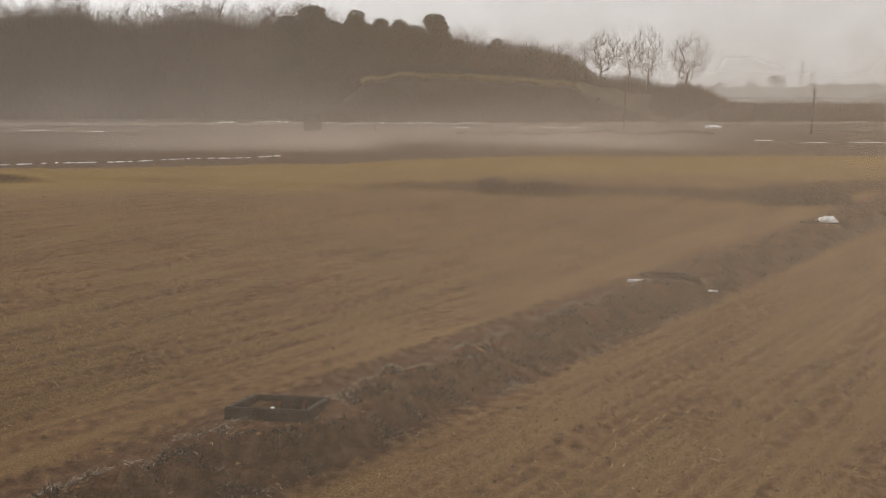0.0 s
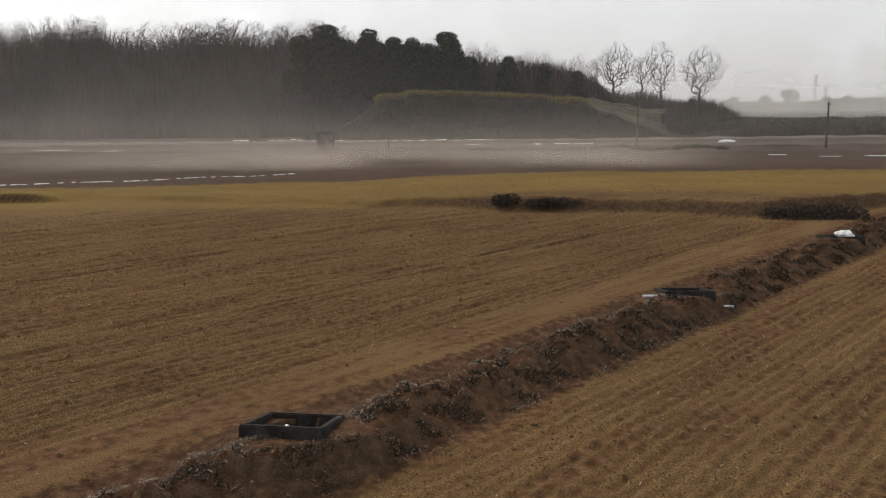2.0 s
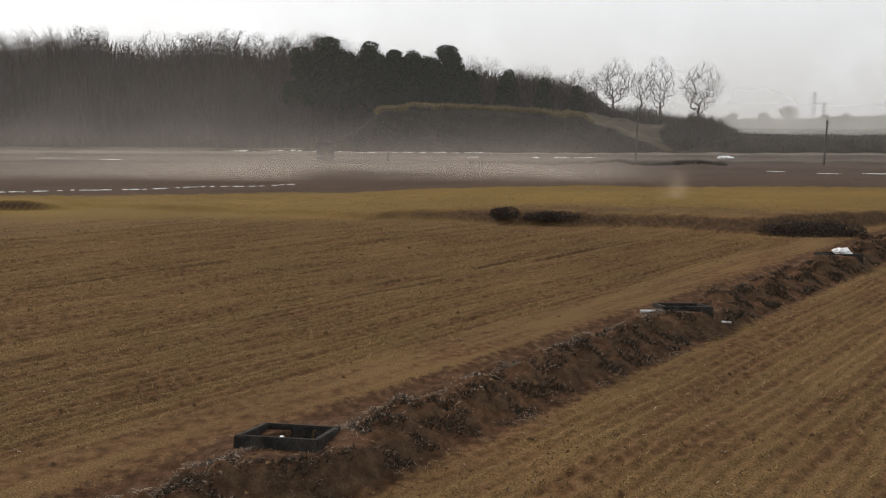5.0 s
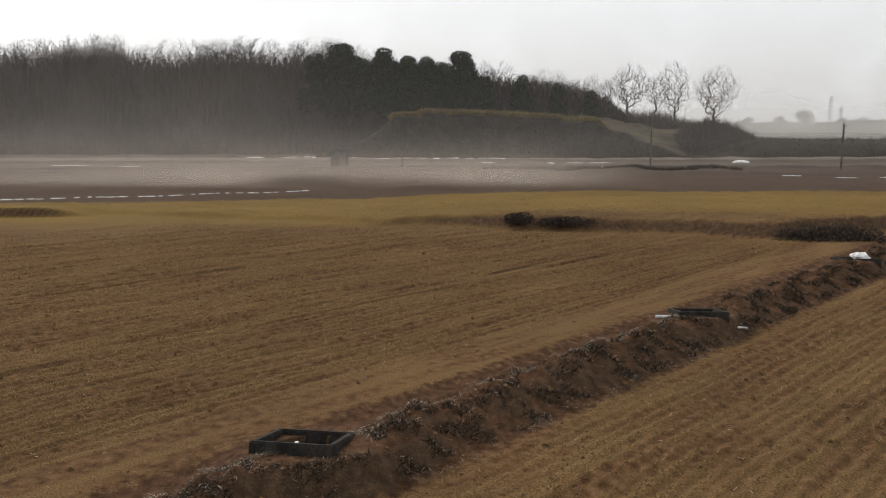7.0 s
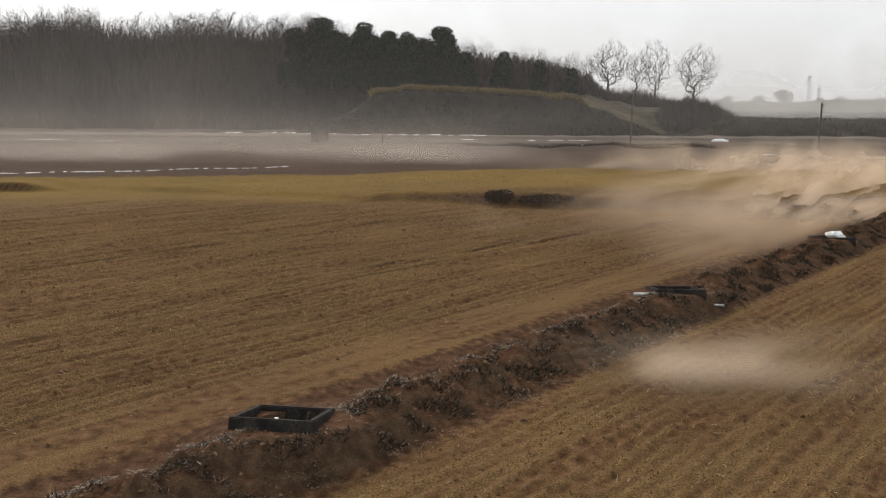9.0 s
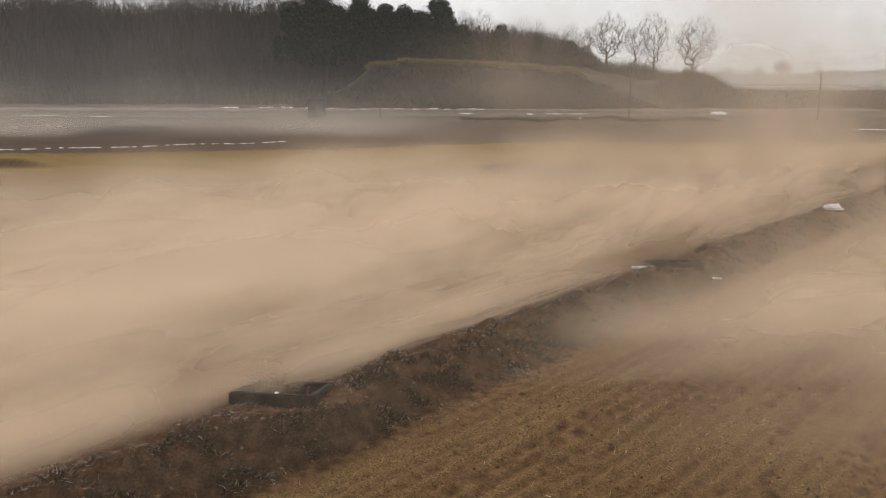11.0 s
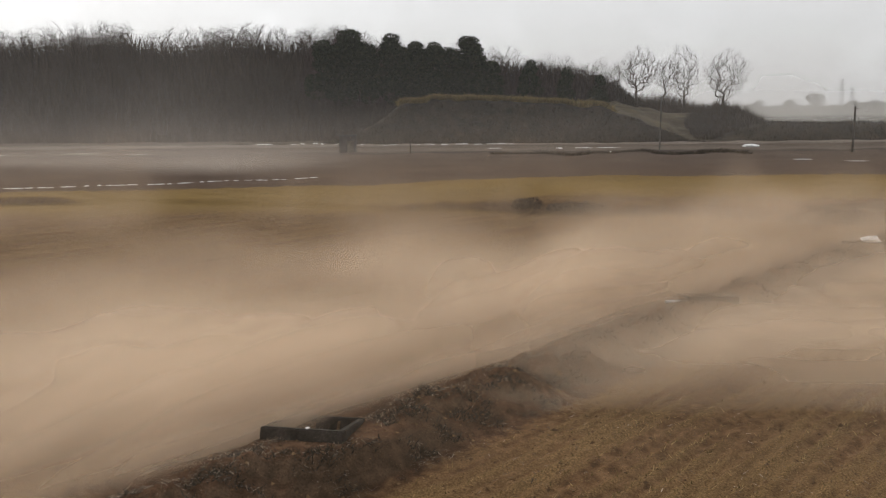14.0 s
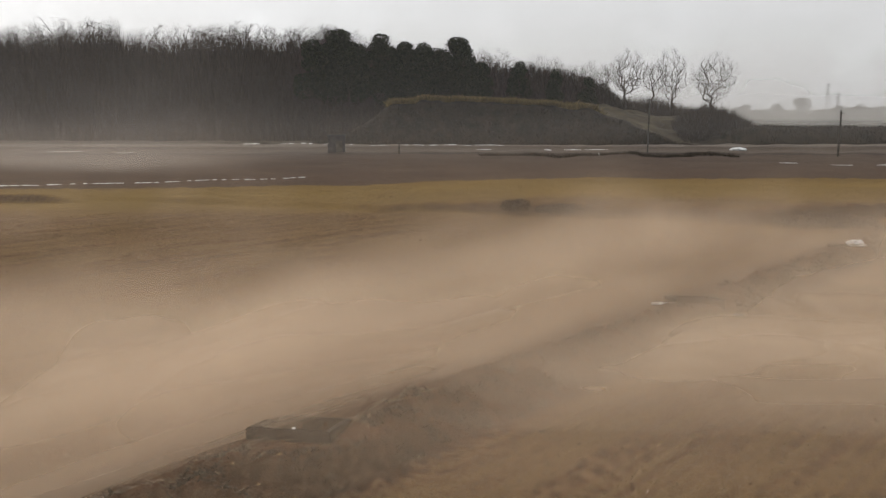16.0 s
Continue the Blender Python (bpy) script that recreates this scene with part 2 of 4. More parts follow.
def part(name, bm, mat, parent=None, label="", smooth=False):
    me = bpy.data.meshes.new(name)
    bm.to_mesh(me)
    bm.free()
    me.materials.append(mat)
    if smooth:
        me.polygons.foreach_set("use_smooth", [True] * len(me.polygons))
    ob = new(name, me)
    if parent is not None:
        ob.parent = parent
    return tagged(ob, label)


def thing(name, m, label, category, group="", kind=""):
    ob = new(name)
    ob.matrix_basis = m
    return tagged(ob, label, category, group, kind)


def block(size, at=(0, 0, 0), bevel=0.01, bm=None, rough=0.0):
    own = bmesh.new()
    bmesh.ops.create_cube(own, size=1.0, matrix=Matrix.Translation(at) @ Matrix.Diagonal((*size, 1)))
    if bevel:
        bmesh.ops.bevel(own, geom=own.edges[:], offset=bevel, segments=2, affect="EDGES")
    if rough:
        for v in own.verts:
            v.co += Vector((random.uniform(-1, 1), random.uniform(-1, 1), random.uniform(-1, 1))) * rough
    if bm is None:
        return own
    tmp = bpy.data.meshes.new("tmp")
    own.to_mesh(tmp)
    own.free()
    bm.from_mesh(tmp)
    bpy.data.meshes.remove(tmp)
    return bm


def tube(verts, faces, a, b, ra, rb, sides=3):
    """Adds one tapered limb from a to b."""
    a, b = np.asarray(a, float), np.asarray(b, float)
    d = b - a
    d = d / (np.linalg.norm(d) + 1e-9)
    side = np.cross(d, (0.3, 0.9, 0.2) if abs(d[1]) < 0.8 else (1, 0, 0))
    side /= np.linalg.norm(side)
    up = np.cross(d, side)
    k = len(verts)
    for c, r in ((a, ra), (b, rb)):
        for i in range(sides):
            w = 2 * math.pi * i / sides
            verts.append(c + r * (math.cos(w) * side + math.sin(w) * up))
    for i in range(sides):
        j = (i + 1) % sides
        faces.append((k + i, k + j, k + sides + j, k + sides + i))


def smooth(x, a, b):
    t = np.clip((x - a) / (b - a), 0, 1)
    return t * t * (3 - 2 * t)


def bumps(x, y, seed, size, octaves=3):
    """Cheap smooth noise on arrays, about -1 to 1."""
    rng = np.random.RandomState(seed)
    out, amp = np.zeros(np.broadcast(x, y).shape), 1.0
    for _ in range(octaves):
        for _ in range(5):
            w, p = rng.uniform(0, 2 * math.pi), rng.uniform(0, 2 * math.pi)
            k = 2 * math.pi / size * rng.uniform(0.7, 1.4)
            out = out + amp * 0.4 * np.sin(k * (x * math.cos(w) + y * math.sin(w)) + p)
        size, amp = size / 2.1, amp * 0.55
    return out


# ---- the land ----
BOXES = [(5.15, 6.95), (14.3, 6.77), (23.6, 6.7)]     # along the bank, across it


def land(s, n):
    """Height of the ground at metres along and left of the bank's heading."""
    x, y = s * U[0] + n * N[0], s * U[1] + n * N[1]
    z = np.where(n > 6.7, 0.0, -0.26)
    wob = 0.10 * bumps(s, n * 0.3, 3, 3.0)
    rise = smooth(n + wob, 5.9, 6.7)
    fall = 1 - smooth(n + wob * 0.3, 7.0, 7.3)
    crest = 0.09 + 0.03 * bumps(s, n, 5, 2.4)
    z = np.where(n < 7.1, -0.26 + rise * (0.26 + crest), crest * fall)
    on_bank = rise * fall
    z = z + on_bank * (0.045 * bumps(s, n * 1.3, 7, 0.9, 4) + 0.014 * bumps(s, n, 8, 0.45, 1))
    z = z + rise * fall * smooth(7.0 - n, 0.05, 0.3) * 0.10 * (np.abs(bumps(s + 0.6 * n, n * 1.2, 9, 1.1, 2)) - 0.35)
    line = 30.3 - 0.29 * np.clip(x, -40, 11) + 0.25 * bumps(x, y * 0, 21, 5.0) + np.clip(x - 11, 0, 60) * 0.45
    near = (1 - smooth(y, 24, 34)) * (1 - smooth(y - line, -1.0, -0.2))
    left = smooth(n, 8.5, 9.2)
    right = 1 - smooth(n, 5.3, 5.9)
    row_l = np.sin(2 * math.pi * (n + 0.02 * bumps(s, n, 11, 5.0)) / 0.21)
    row_r = np.sin(2 * math.pi * (n + 0.02 * bumps(s, n, 12, 4.0)) / 0.21)
    z = z + near * (left * 0.022 * row_l + right * 0.016 * row_r)
    z = z + near * (left + right) * (0.010 * bumps(s, n, 13, 0.5, 3) + 0.02 * bumps(s * 0.3, n, 14, 2.5, 2))
    for c in (12.45, 13.0, 18.3, 18.9, 25.5):
        z = z - near * 0.05 * np.exp(-((n - c + 0.05 * bumps(s, n, 15, 6.0)) / 0.11) ** 2)
    z = z - near * 0.06 * np.exp(-((n - 7.4) / 0.22) ** 2)
    # the step up to the strip of young wheat, and its end
    height = 0.18 + 0.32 * smooth(x, -6, 4)
    up = smooth(y - line, -0.1, 0.7)
    down = 1 - smooth(y - np.minimum(43.5, 38.5 + 0.2 * (np.clip(x, -60, 60) + 27)), -1.0, 1.0)
    z = z + height * up * down + 0.04 * up * down * bumps(x, y, 22, 4.0)
    rim = y - 33.5 - 0.10 * (x + 20)
    z = z + 0.40 * smooth(rim, 0, 0.3) * (1 - smooth(rim, 1.0, 4.0)) * (1 - smooth(x, -18, -15))
    z = z + (0.035 + 0.065 * smooth(y, 55, 80)) * smooth(y, 34, 45) * bumps(x, y, 23, 9.0) * (1 - smooth(y, 150, 300))
    for bs, bn in BOXES:
        away = np.hypot(s - bs, n - bn)
        level = 0.085 - 0.13 * ((s - bs) * 0.73 + (n - bn) * 0.68)
        z = z + (level - z) * (1 - smooth(away, 0.7, 1.15)) * smooth(n, 5.9, 6.3) * 0.9
        z = np.where(away < 0.36, -0.32, z)
    return z


def grown(first, step, end, factor):
    out = []
    while first < end:
        first += step
        step *= factor
        out.append(first)
    return out


def build_ground():
    sv = np.array([-v for v in reversed(grown(2.0, 0.4, 4200, 1.25))] + list(np.arange(-2, 2, 0.4)) + list(np.arange(2, 20, 0.10)) + list(np.arange(20, 32, 0.09)) + list(np.arange(32, 46, 0.2)) + grown(46, 0.25, 4200, 1.10))
    nv = np.array([-v for v in reversed(grown(6.0, 0.2, 4200, 1.25))] + list(np.arange(-6, 10, 0.042)) + list(np.arange(10, 27, 0.0525)) + list(np.arange(27, 44, 0.2)) + grown(44, 0.3, 4200, 1.10))
    S, T = np.meshgrid(sv, nv, indexing="ij")
    Z = land(S, T)
    co = np.stack([S * U[0] + T * N[0], S * U[1] + T * N[1], Z], -1).reshape(-1, 3)
    a, b = S.shape
    i = np.arange(a * b).reshape(a, b)
    quads = np.stack([i[:-1, :-1], i[1:, :-1], i[1:, 1:], i[:-1, 1:]], -1).reshape(-1, 4)
    me = bpy.data.meshes.new("ground")
    me.vertices.add(len(co))
    me.vertices.foreach_set("co", co.ravel())
    me.loops.add(quads.size)
    me.loops.foreach_set("vertex_index", quads.ravel().astype(np.int32))
    me.polygons.add(len(quads))
    me.polygons.foreach_set("loop_start", np.arange(0, quads.size, 4, dtype=np.int32))
    me.polygons.foreach_set("use_smooth", np.ones(len(quads), bool))
    me.update(calc_edges=True)
    me.validate()
    me.materials.append(GROUND)
    return tagged(new("ground", me), "brown sown fields with a bare earth bank between", "ground", kind="structure")


ground = build_ground()


def height_at(x, y):
    s, n = x * U[0] + y * U[1], x * N[0] + y * N[1]
    return float(land(np.array(s), np.array(n)))


def sheet(name, xs, ys, zf, mat, label, kind="structure", category="ground"):
    X, Y = np.meshgrid(xs, ys, indexing="ij")
    Z = zf(X, Y)
    a, b = X.shape
    i = np.arange(a * b).reshape(a, b)
    quads = np.stack([i[:-1, :-1], i[1:, :-1], i[1:, 1:], i[:-1, 1:]], -1).reshape(-1, 4)
    ob = mesh_object(name, np.stack([X, Y, Z], -1).reshape(-1, 3), quads.tolist(), mat, smooth=True)
    return tagged(ob, label, category, kind=kind)


def ridge(x):
    return np.interp(x, [-140, -90, -30, -12, 5, 16, 28, 44, 58, 66, 72], [15.5, 17, 16.5, 14, 10.5, 8.3, 6.4, 5.0, 3.2, 0.5, -1])


def hill_z(X, Y):
    return -1.0 + (ridge(X) + 1 + 0.8 * bumps(X, Y, 31, 25)) * smooth(Y, 138, 178)


def crest_z(x):
    return np.interp(x, [-60, -22, -15, -9, -2, 10, 17, 22, 26, 31, 35.5, 48], [-0.6, -0.5, 2.0, 6.2, 6.7, 6.2, 5.7, 5.1, 4.0, 1.8, 0.0, -0.8])


def bank_z(X, Y):
    top = crest_z(X) + 0.25 * bumps(X, Y, 33, 6)
    return -0.6 + (top + 0.6) * smooth(Y, 119.5, 128) + smooth(Y, 128, 150) * np.interp(X, [-8, 15, 22, 27, 34, 48, 52], [0.2, 0.8, 1.6, 3.0, 4.6, 4.6, 3.0])


hillside = sheet("hillside", np.linspace(-150, 80, 93), np.linspace(136, 215, 34), hill_z, HILL, "dark wooded hillside under bare trees")
# the face is scrub, its colour also darkened to carry its shade
embankment = sheet("embankment", np.linspace(-62, 52, 96), np.linspace(119, 128.2, 16), bank_z, SCRUB, "scrubby face of the embankment, coloured darker for its shade")
embankment_top = sheet("embankment_top", np.linspace(-62, 52, 96), np.linspace(128.2, 152, 26), bank_z, DRYTOP, "tan dry grass on the embankment's top")


def low_bank_z(X, Y):
    return -0.4 + (3.1 + 0.15 * bumps(X, Y, 35, 8) - 0.008 * (X - 44)) * smooth(Y, 124, 130) * smooth(X, 38, 48)


low_bank = sheet("low_bank", np.linspace(36, 130, 60), np.linspace(123, 150, 24), low_bank_z, SCRUB, "low dark hedge-covered bank beyond the fields")


def far_hill_z(X, Y):
    return -3 + (15 + 1.2 * bumps(X, Y, 37, 160) + 0.8 * bumps(X, Y, 38, 26)) * smooth(Y, 560, 600)


far_hills = sheet("distant_hills", np.linspace(-100, 620, 181), np.linspace(555, 660, 20), far_hill_z, WOODS, "distant wooded hills pale in the dusty haze", category="hills")

# ---- trees ----


def bare_tree(rng, height, width, low=0.22, tips=420, twig=0.013):
    """A leafless tree whose limbs reach for points spread through a rounded crown. Trunk and crown, as verts and faces each."""
    base = low * height
    mid, reach = np.array([0, 0, (base + height) / 2]), np.array([width / 2, width / 2, (height - base) / 2])
    d = rng.normal(0, 1, (tips, 3))
    d /= np.linalg.norm(d, axis=1)[:, None]
    swell = 1 + 0.16 * np.sin(3 * d[:, :1] + rng.uniform(0, 6)) + 0.12 * np.sin(4 * d[:, 2:] + rng.uniform(0, 6))
    goal = mid + d * reach * swell * rng.uniform(0.08, 1.0, (tips, 1)) ** 0.45
    stem = [np.array([0, 0, 0.0])]
    for f in (0.35, 0.7, 1.0, 1.3):
        stem.append(np.array([rng.normal(0, 0.012) * height, rng.normal(0, 0.012) * height, base * f]))
    nodes, parent = np.zeros((2 * tips + 5, 3)), [-1, 0, 1, 2, 3]
    nodes[:5] = stem
    way = np.zeros_like(nodes)                # where each piece is heading
    way[:5] = (0, 0, 1)
    heart, count = stem[3], 5
    for p in goal[np.argsort(np.linalg.norm(goal - heart, axis=1))]:
        have = nodes[2:count]
        gap = np.linalg.norm(have - p, axis=1) + 1e-6
        bend = 1 - ((p - have) * way[2:count]).sum(1) / gap
        uphill = np.linalg.norm(have - heart, axis=1) - np.linalg.norm(p - heart)
        k = int(np.argmin(gap * (1 + 0.9 * bend) + 2.0 * np.clip(uphill + 0.02 * height, 0, None))) + 2
        q, span = nodes[k], gap[k - 2]
        m = (p + q) / 2 + way[k] * 0.10 * span + rng.normal(0, 0.03, 3) * span
        nodes[count], nodes[count + 1] = m, p
        way[count] = (m - q) / (np.linalg.norm(m - q) + 1e-6)
        way[count + 1] = (p - m) / (np.linalg.norm(p - m) + 1e-6)
        parent += [k, count]
        count += 2
    load = [0.0] * len(nodes)
    for i in range(len(nodes) - 1, 0, -1):
        load[i] = max(load[i], twig ** 2.2)
        load[parent[i]] += load[i]
    trunk, crown = ([], []), ([], [])
    for i in range(1, len(nodes)):
        r = load[i] ** (1 / 2.2)
        thick = i < 4
        tube(*(trunk if thick else crown), nodes[parent[i]], nodes[i], r * (1.25 if i == 1 else 1.0), r * 0.92, 7 if thick else 3)
    return trunk, crown


def plant_bare(seed, x, y, z, height, width, low, tips, label):
    rng = np.random.RandomState(seed)
    trunk, crown = bare_tree(rng, height, width, low, tips)
    t = thing("bare_tree", pose(x, y, z), label, "tree", "bare trees on the rise")
    mesh_object("trunk", *trunk, BARK, t)
    mesh_object("crown", *crown, BARK, t, "leafless grey branches and twigs")
    return t


for seed, px, py, top, hgt, wid, low, tips in ((1, 31.2, 146, 16.6, 10.6, 8.8, 0.2, 1500), (2, 36.4, 147, 15.2, 9.4, 5.4, 0.26, 750), (3, 39.6, 146, 16.2, 10.6, 6.4, 0.2, 950), (4, 46.6, 146, 16.2, 11.2, 9.0, 0.16, 1400)):
    plant_bare(seed, px, py, top - hgt - 0.2, hgt, wid, low, tips, "tall leafless broadleaf tree on the grassy rise")
for seed, px, top, hgt, wid in ((11, 6.4, 17.6, 10.5, 5.0), (12, 9.6, 17.0, 10.0, 5.2), (13, 13.0, 15.8, 9.0, 5.0), (14, 16.2, 16.4, 9.5, 5.6), (15, 19.6, 15.6, 8.5, 4.6), (16, 22.6, 14.6, 8.0, 4.6), (17, 25.6, 14.8, 8.0, 4.4), (18, 28.2, 14.0, 7.5, 4.0)):
    plant_bare(seed, px, 151 + seed % 3, top - hgt, hgt, wid, 0.3, 650, "leafless tree standing above the embankment")


def leaf_cloud(rng, lumps, count, size):
    """Many small leaf clumps filling a set of lumps (centre, radii)."""
    verts, faces = [], []
    for c, r in lumps:
        m = int(count * r[0] * r[2])
        d = rng.normal(0, 1, (m, 3))
        d /= np.linalg.norm(d, axis=1)[:, None]
        p = np.array(c) + d * np.array(r) * rng.uniform(0.55, 1.08, (m, 1)) ** 0.6
        a, b = rng.normal(0, 1, (m, 3)), rng.normal(0, 1, (m, 3))
        a *= (size * rng.uniform(0.5, 1.2, (m, 1))) / np.linalg.norm(a, axis=1)[:, None]
        b *= (size * rng.uniform(0.3, 0.9, (m, 1))) / np.linalg.norm(b, axis=1)[:, None]
        for i in range(m):
            k = len(verts)
            verts += [p[i] - a[i], p[i] + b[i], p[i] + a[i], p[i] - b[i] * 0.8]
            faces.append((k, k + 1, k + 2, k + 3))
    return verts, faces


def evergreen(seed, x, y, base, height, width):
    rng = np.random.RandomState(seed)
    t = thing("evergreen_tree", pose(x, y, base), "dark dense evergreen tree at the edge of the wood", "tree", "evergreens in the wood")
    tv, tf = [], []
    tube(tv, tf, (0, 0, 0), (0.1, 0, height * 0.85), 0.22, 0.08, 6)
    for _ in range(8):
        h, w = rng.uniform(0.3, 0.8) * height, rng.uniform(0, 6.28)
        tube(tv, tf, (0, 0, h), (math.cos(w) * width * 0.4, math.sin(w) * width * 0.4, h + 0.8), 0.08, 0.03, 4)
    mesh_object("trunk", tv, tf, BARK, t)
    lumps = []
    for i in range(26):
        f = (i / 25) ** 0.8
        w = rng.uniform(0, 6.28)
        off = width * 0.32 * (1 - 0.8 * f * f) * rng.uniform(0.4, 1.0)
        r = width * (0.31 - 0.07 * f) * rng.uniform(0.7, 1.1)
        lumps.append(((math.cos(w) * off, math.sin(w) * off, height * (0.14 + 0.70 * f) + rng.uniform(-0.3, 0.3)), (r, r, r * 0.7)))
    mesh_object("crown", *leaf_cloud(rng, lumps, 190, 0.24), NEEDLES, t, "dark green needle clumps")
    return t


for seed, px, top, width in ((21, -20.5, 20.6, 8.0), (22, -13.0, 20.2, 6.4), (23, -8.8, 19.0, 6.2), (24, -4.8, 18.4, 6.0), (25, 1.2, 19.6, 7.6), (26, -25.5, 18.8, 7.0), (28, -16.8, 18.2, 7.0), (31, -1.6, 17.4, 6.0), (32, 5.4, 14.5, 5.5), (35, -23.0, 18.2, 7.5), (36, -18.6, 18.6, 7.0), (37, -11.0, 18.0, 7.0), (38, -6.6, 17.4, 7.0), (39, -3.0, 17.6, 6.5), (40, 2.8, 16.6, 6.0), (29, 12.4, 14.6, 4.4), (30, 19.0, 13.6, 4.0), (27, 25.2, 12.0, 4.4)):
    hgt = 12.0 if px < 5 else 7.5
    evergreen(seed, px, 148 + seed % 4, top - hgt, hgt, width)


def wood():
    """The bare wood as one mass: planted trees on the slope and brush between them."""
    rng = np.random.RandomState(41)
    kinds = []
    for k in range(7):
        tr, cr = bare_tree(np.random.RandomState(60 + k), 1.0, 0.62, 0.25, 210, 0.0024)
        kinds.append((np.array(tr[0] + cr[0]), np.array(tr[1] + [tuple(i + len(tr[0]) for i in f) for f in cr[1]], dtype=object)))
    V, F, base = [], [], 0
    spots = [(rng.uniform(-120, 8), rng.uniform(146, 182)) for _ in range(150)] + [(rng.uniform(0, 30), rng.uniform(156, 180)) for _ in range(22)] + [(x + rng.uniform(-1, 1), rng.uniform(176, 184)) for x in np.arange(-120, 5, 1.9)]
    for x, y in spots:
        v, f = kinds[rng.randint(7)]
        h = rng.uniform(6.6, 9.0)
        w = rng.uniform(0, 6.28)
        c, s = math.cos(w), math.sin(w)
        p = np.stack([x + h * (v[:, 0] * c - v[:, 1] * s), y + h * (v[:, 0] * s + v[:, 1] * c), float(hill_z(np.array(x), np.array(y))) - 0.2 + h * v[:, 2]], -1)
        V.append(p)
        F += [tuple(i + base for i in q) for q in f]
        base += len(p)
    ob = mesh_object("bare_wood", np.concatenate(V), F, BARK)
    tagged(ob, "dense wood of bare grey-brown trees on the slope", "wood", kind="stuff")
    m = 90000
    x = rng.uniform(-125, 62, m)
    y = rng.uniform(139, 183, m)
    h = rng.uniform(1.5, 6.2, m) * np.interp(x, [0, 25, 62], [1, 0.8, 0.4])
    z = hill_z(x, y) - 0.2
    a, lean, wd = rng.uniform(0, 6.28, m), rng.normal(0, 0.3, (m, 2)), rng.uniform(0.03, 0.12, m)
    P = np.empty((m, 3, 3))
    P[:, 0] = np.stack([x - wd * np.cos(a), y - wd * np.sin(a), z], -1)
    P[:, 1] = np.stack([x + wd * np.cos(a), y + wd * np.sin(a), z], -1)
    P[:, 2] = np.stack([x + lean[:, 0] * h, y + lean[:, 1] * h, z + h], -1)
    # thick brush standing between the trees above the embankment
    k = m // 5
    x[:k], y[:k] = rng.uniform(3, 34, k), rng.uniform(150, 157, k)
    edge = np.interp(x[:k], [3, 10, 18, 24, 28, 31, 34], [13.6, 13.2, 12.6, 11.2, 9.4, 7.6, 5.6]) + 1.0 * bumps(x[:k], y[:k], 47, 5.0)
    z[:k] = np.interp(x[:k], [3, 31], [6.0, 6.4]) + (edge - 7.0) * rng.uniform(0, 1, k) ** 0.8
    h[:k] = rng.uniform(0.8, 2.0, k) * np.interp(x[:k], [26, 34], [1.0, 0.4])
    P[:k, 0] = np.stack([x[:k] - wd[:k] * np.cos(a[:k]), y[:k] - wd[:k] * np.sin(a[:k]), z[:k]], -1)
    P[:k, 1] = np.stack([x[:k] + wd[:k] * np.cos(a[:k]), y[:k] + wd[:k] * np.sin(a[:k]), z[:k]], -1)
    P[:k, 2] = np.stack([x[:k] + lean[:k, 0] * h[:k], y[:k] + lean[:k, 1] * h[:k], z[:k] + h[:k]], -1)
    ob = mesh_object("undergrowth", P.reshape(-1, 3), np.arange(3 * m).reshape(-1, 3).tolist(), BRUSH)
    tagged(ob, "tangled bare brown undergrowth below the wood", "brush", kind="stuff")


wood()


def scatter_blades(name, rng, x, y, z, hlow, hhigh, width, mat, label, category, lean=0.4):
    m = len(x)
    h, a, ln = rng.uniform(hlow, hhigh, m), rng.uniform(0, 6.28, m), rng.normal(0, lean, (m, 2))
    wd = width * rng.uniform(0.5, 1.3, m)
    P = np.empty((m, 3, 3))
    P[:, 0] = np.stack([x - wd * np.cos(a), y - wd * np.sin(a), z], -1)
    P[:, 1] = np.stack([x + wd * np.cos(a), y + wd * np.sin(a), z], -1)
    P[:, 2] = np.stack([x + ln[:, 0] * h, y + ln[:, 1] * h, z + h], -1)
    ob = mesh_object(name, P.reshape(-1, 3), np.arange(3 * m).reshape(-1, 3).tolist(), mat)
    return tagged(ob, label, category, kind="stuff")


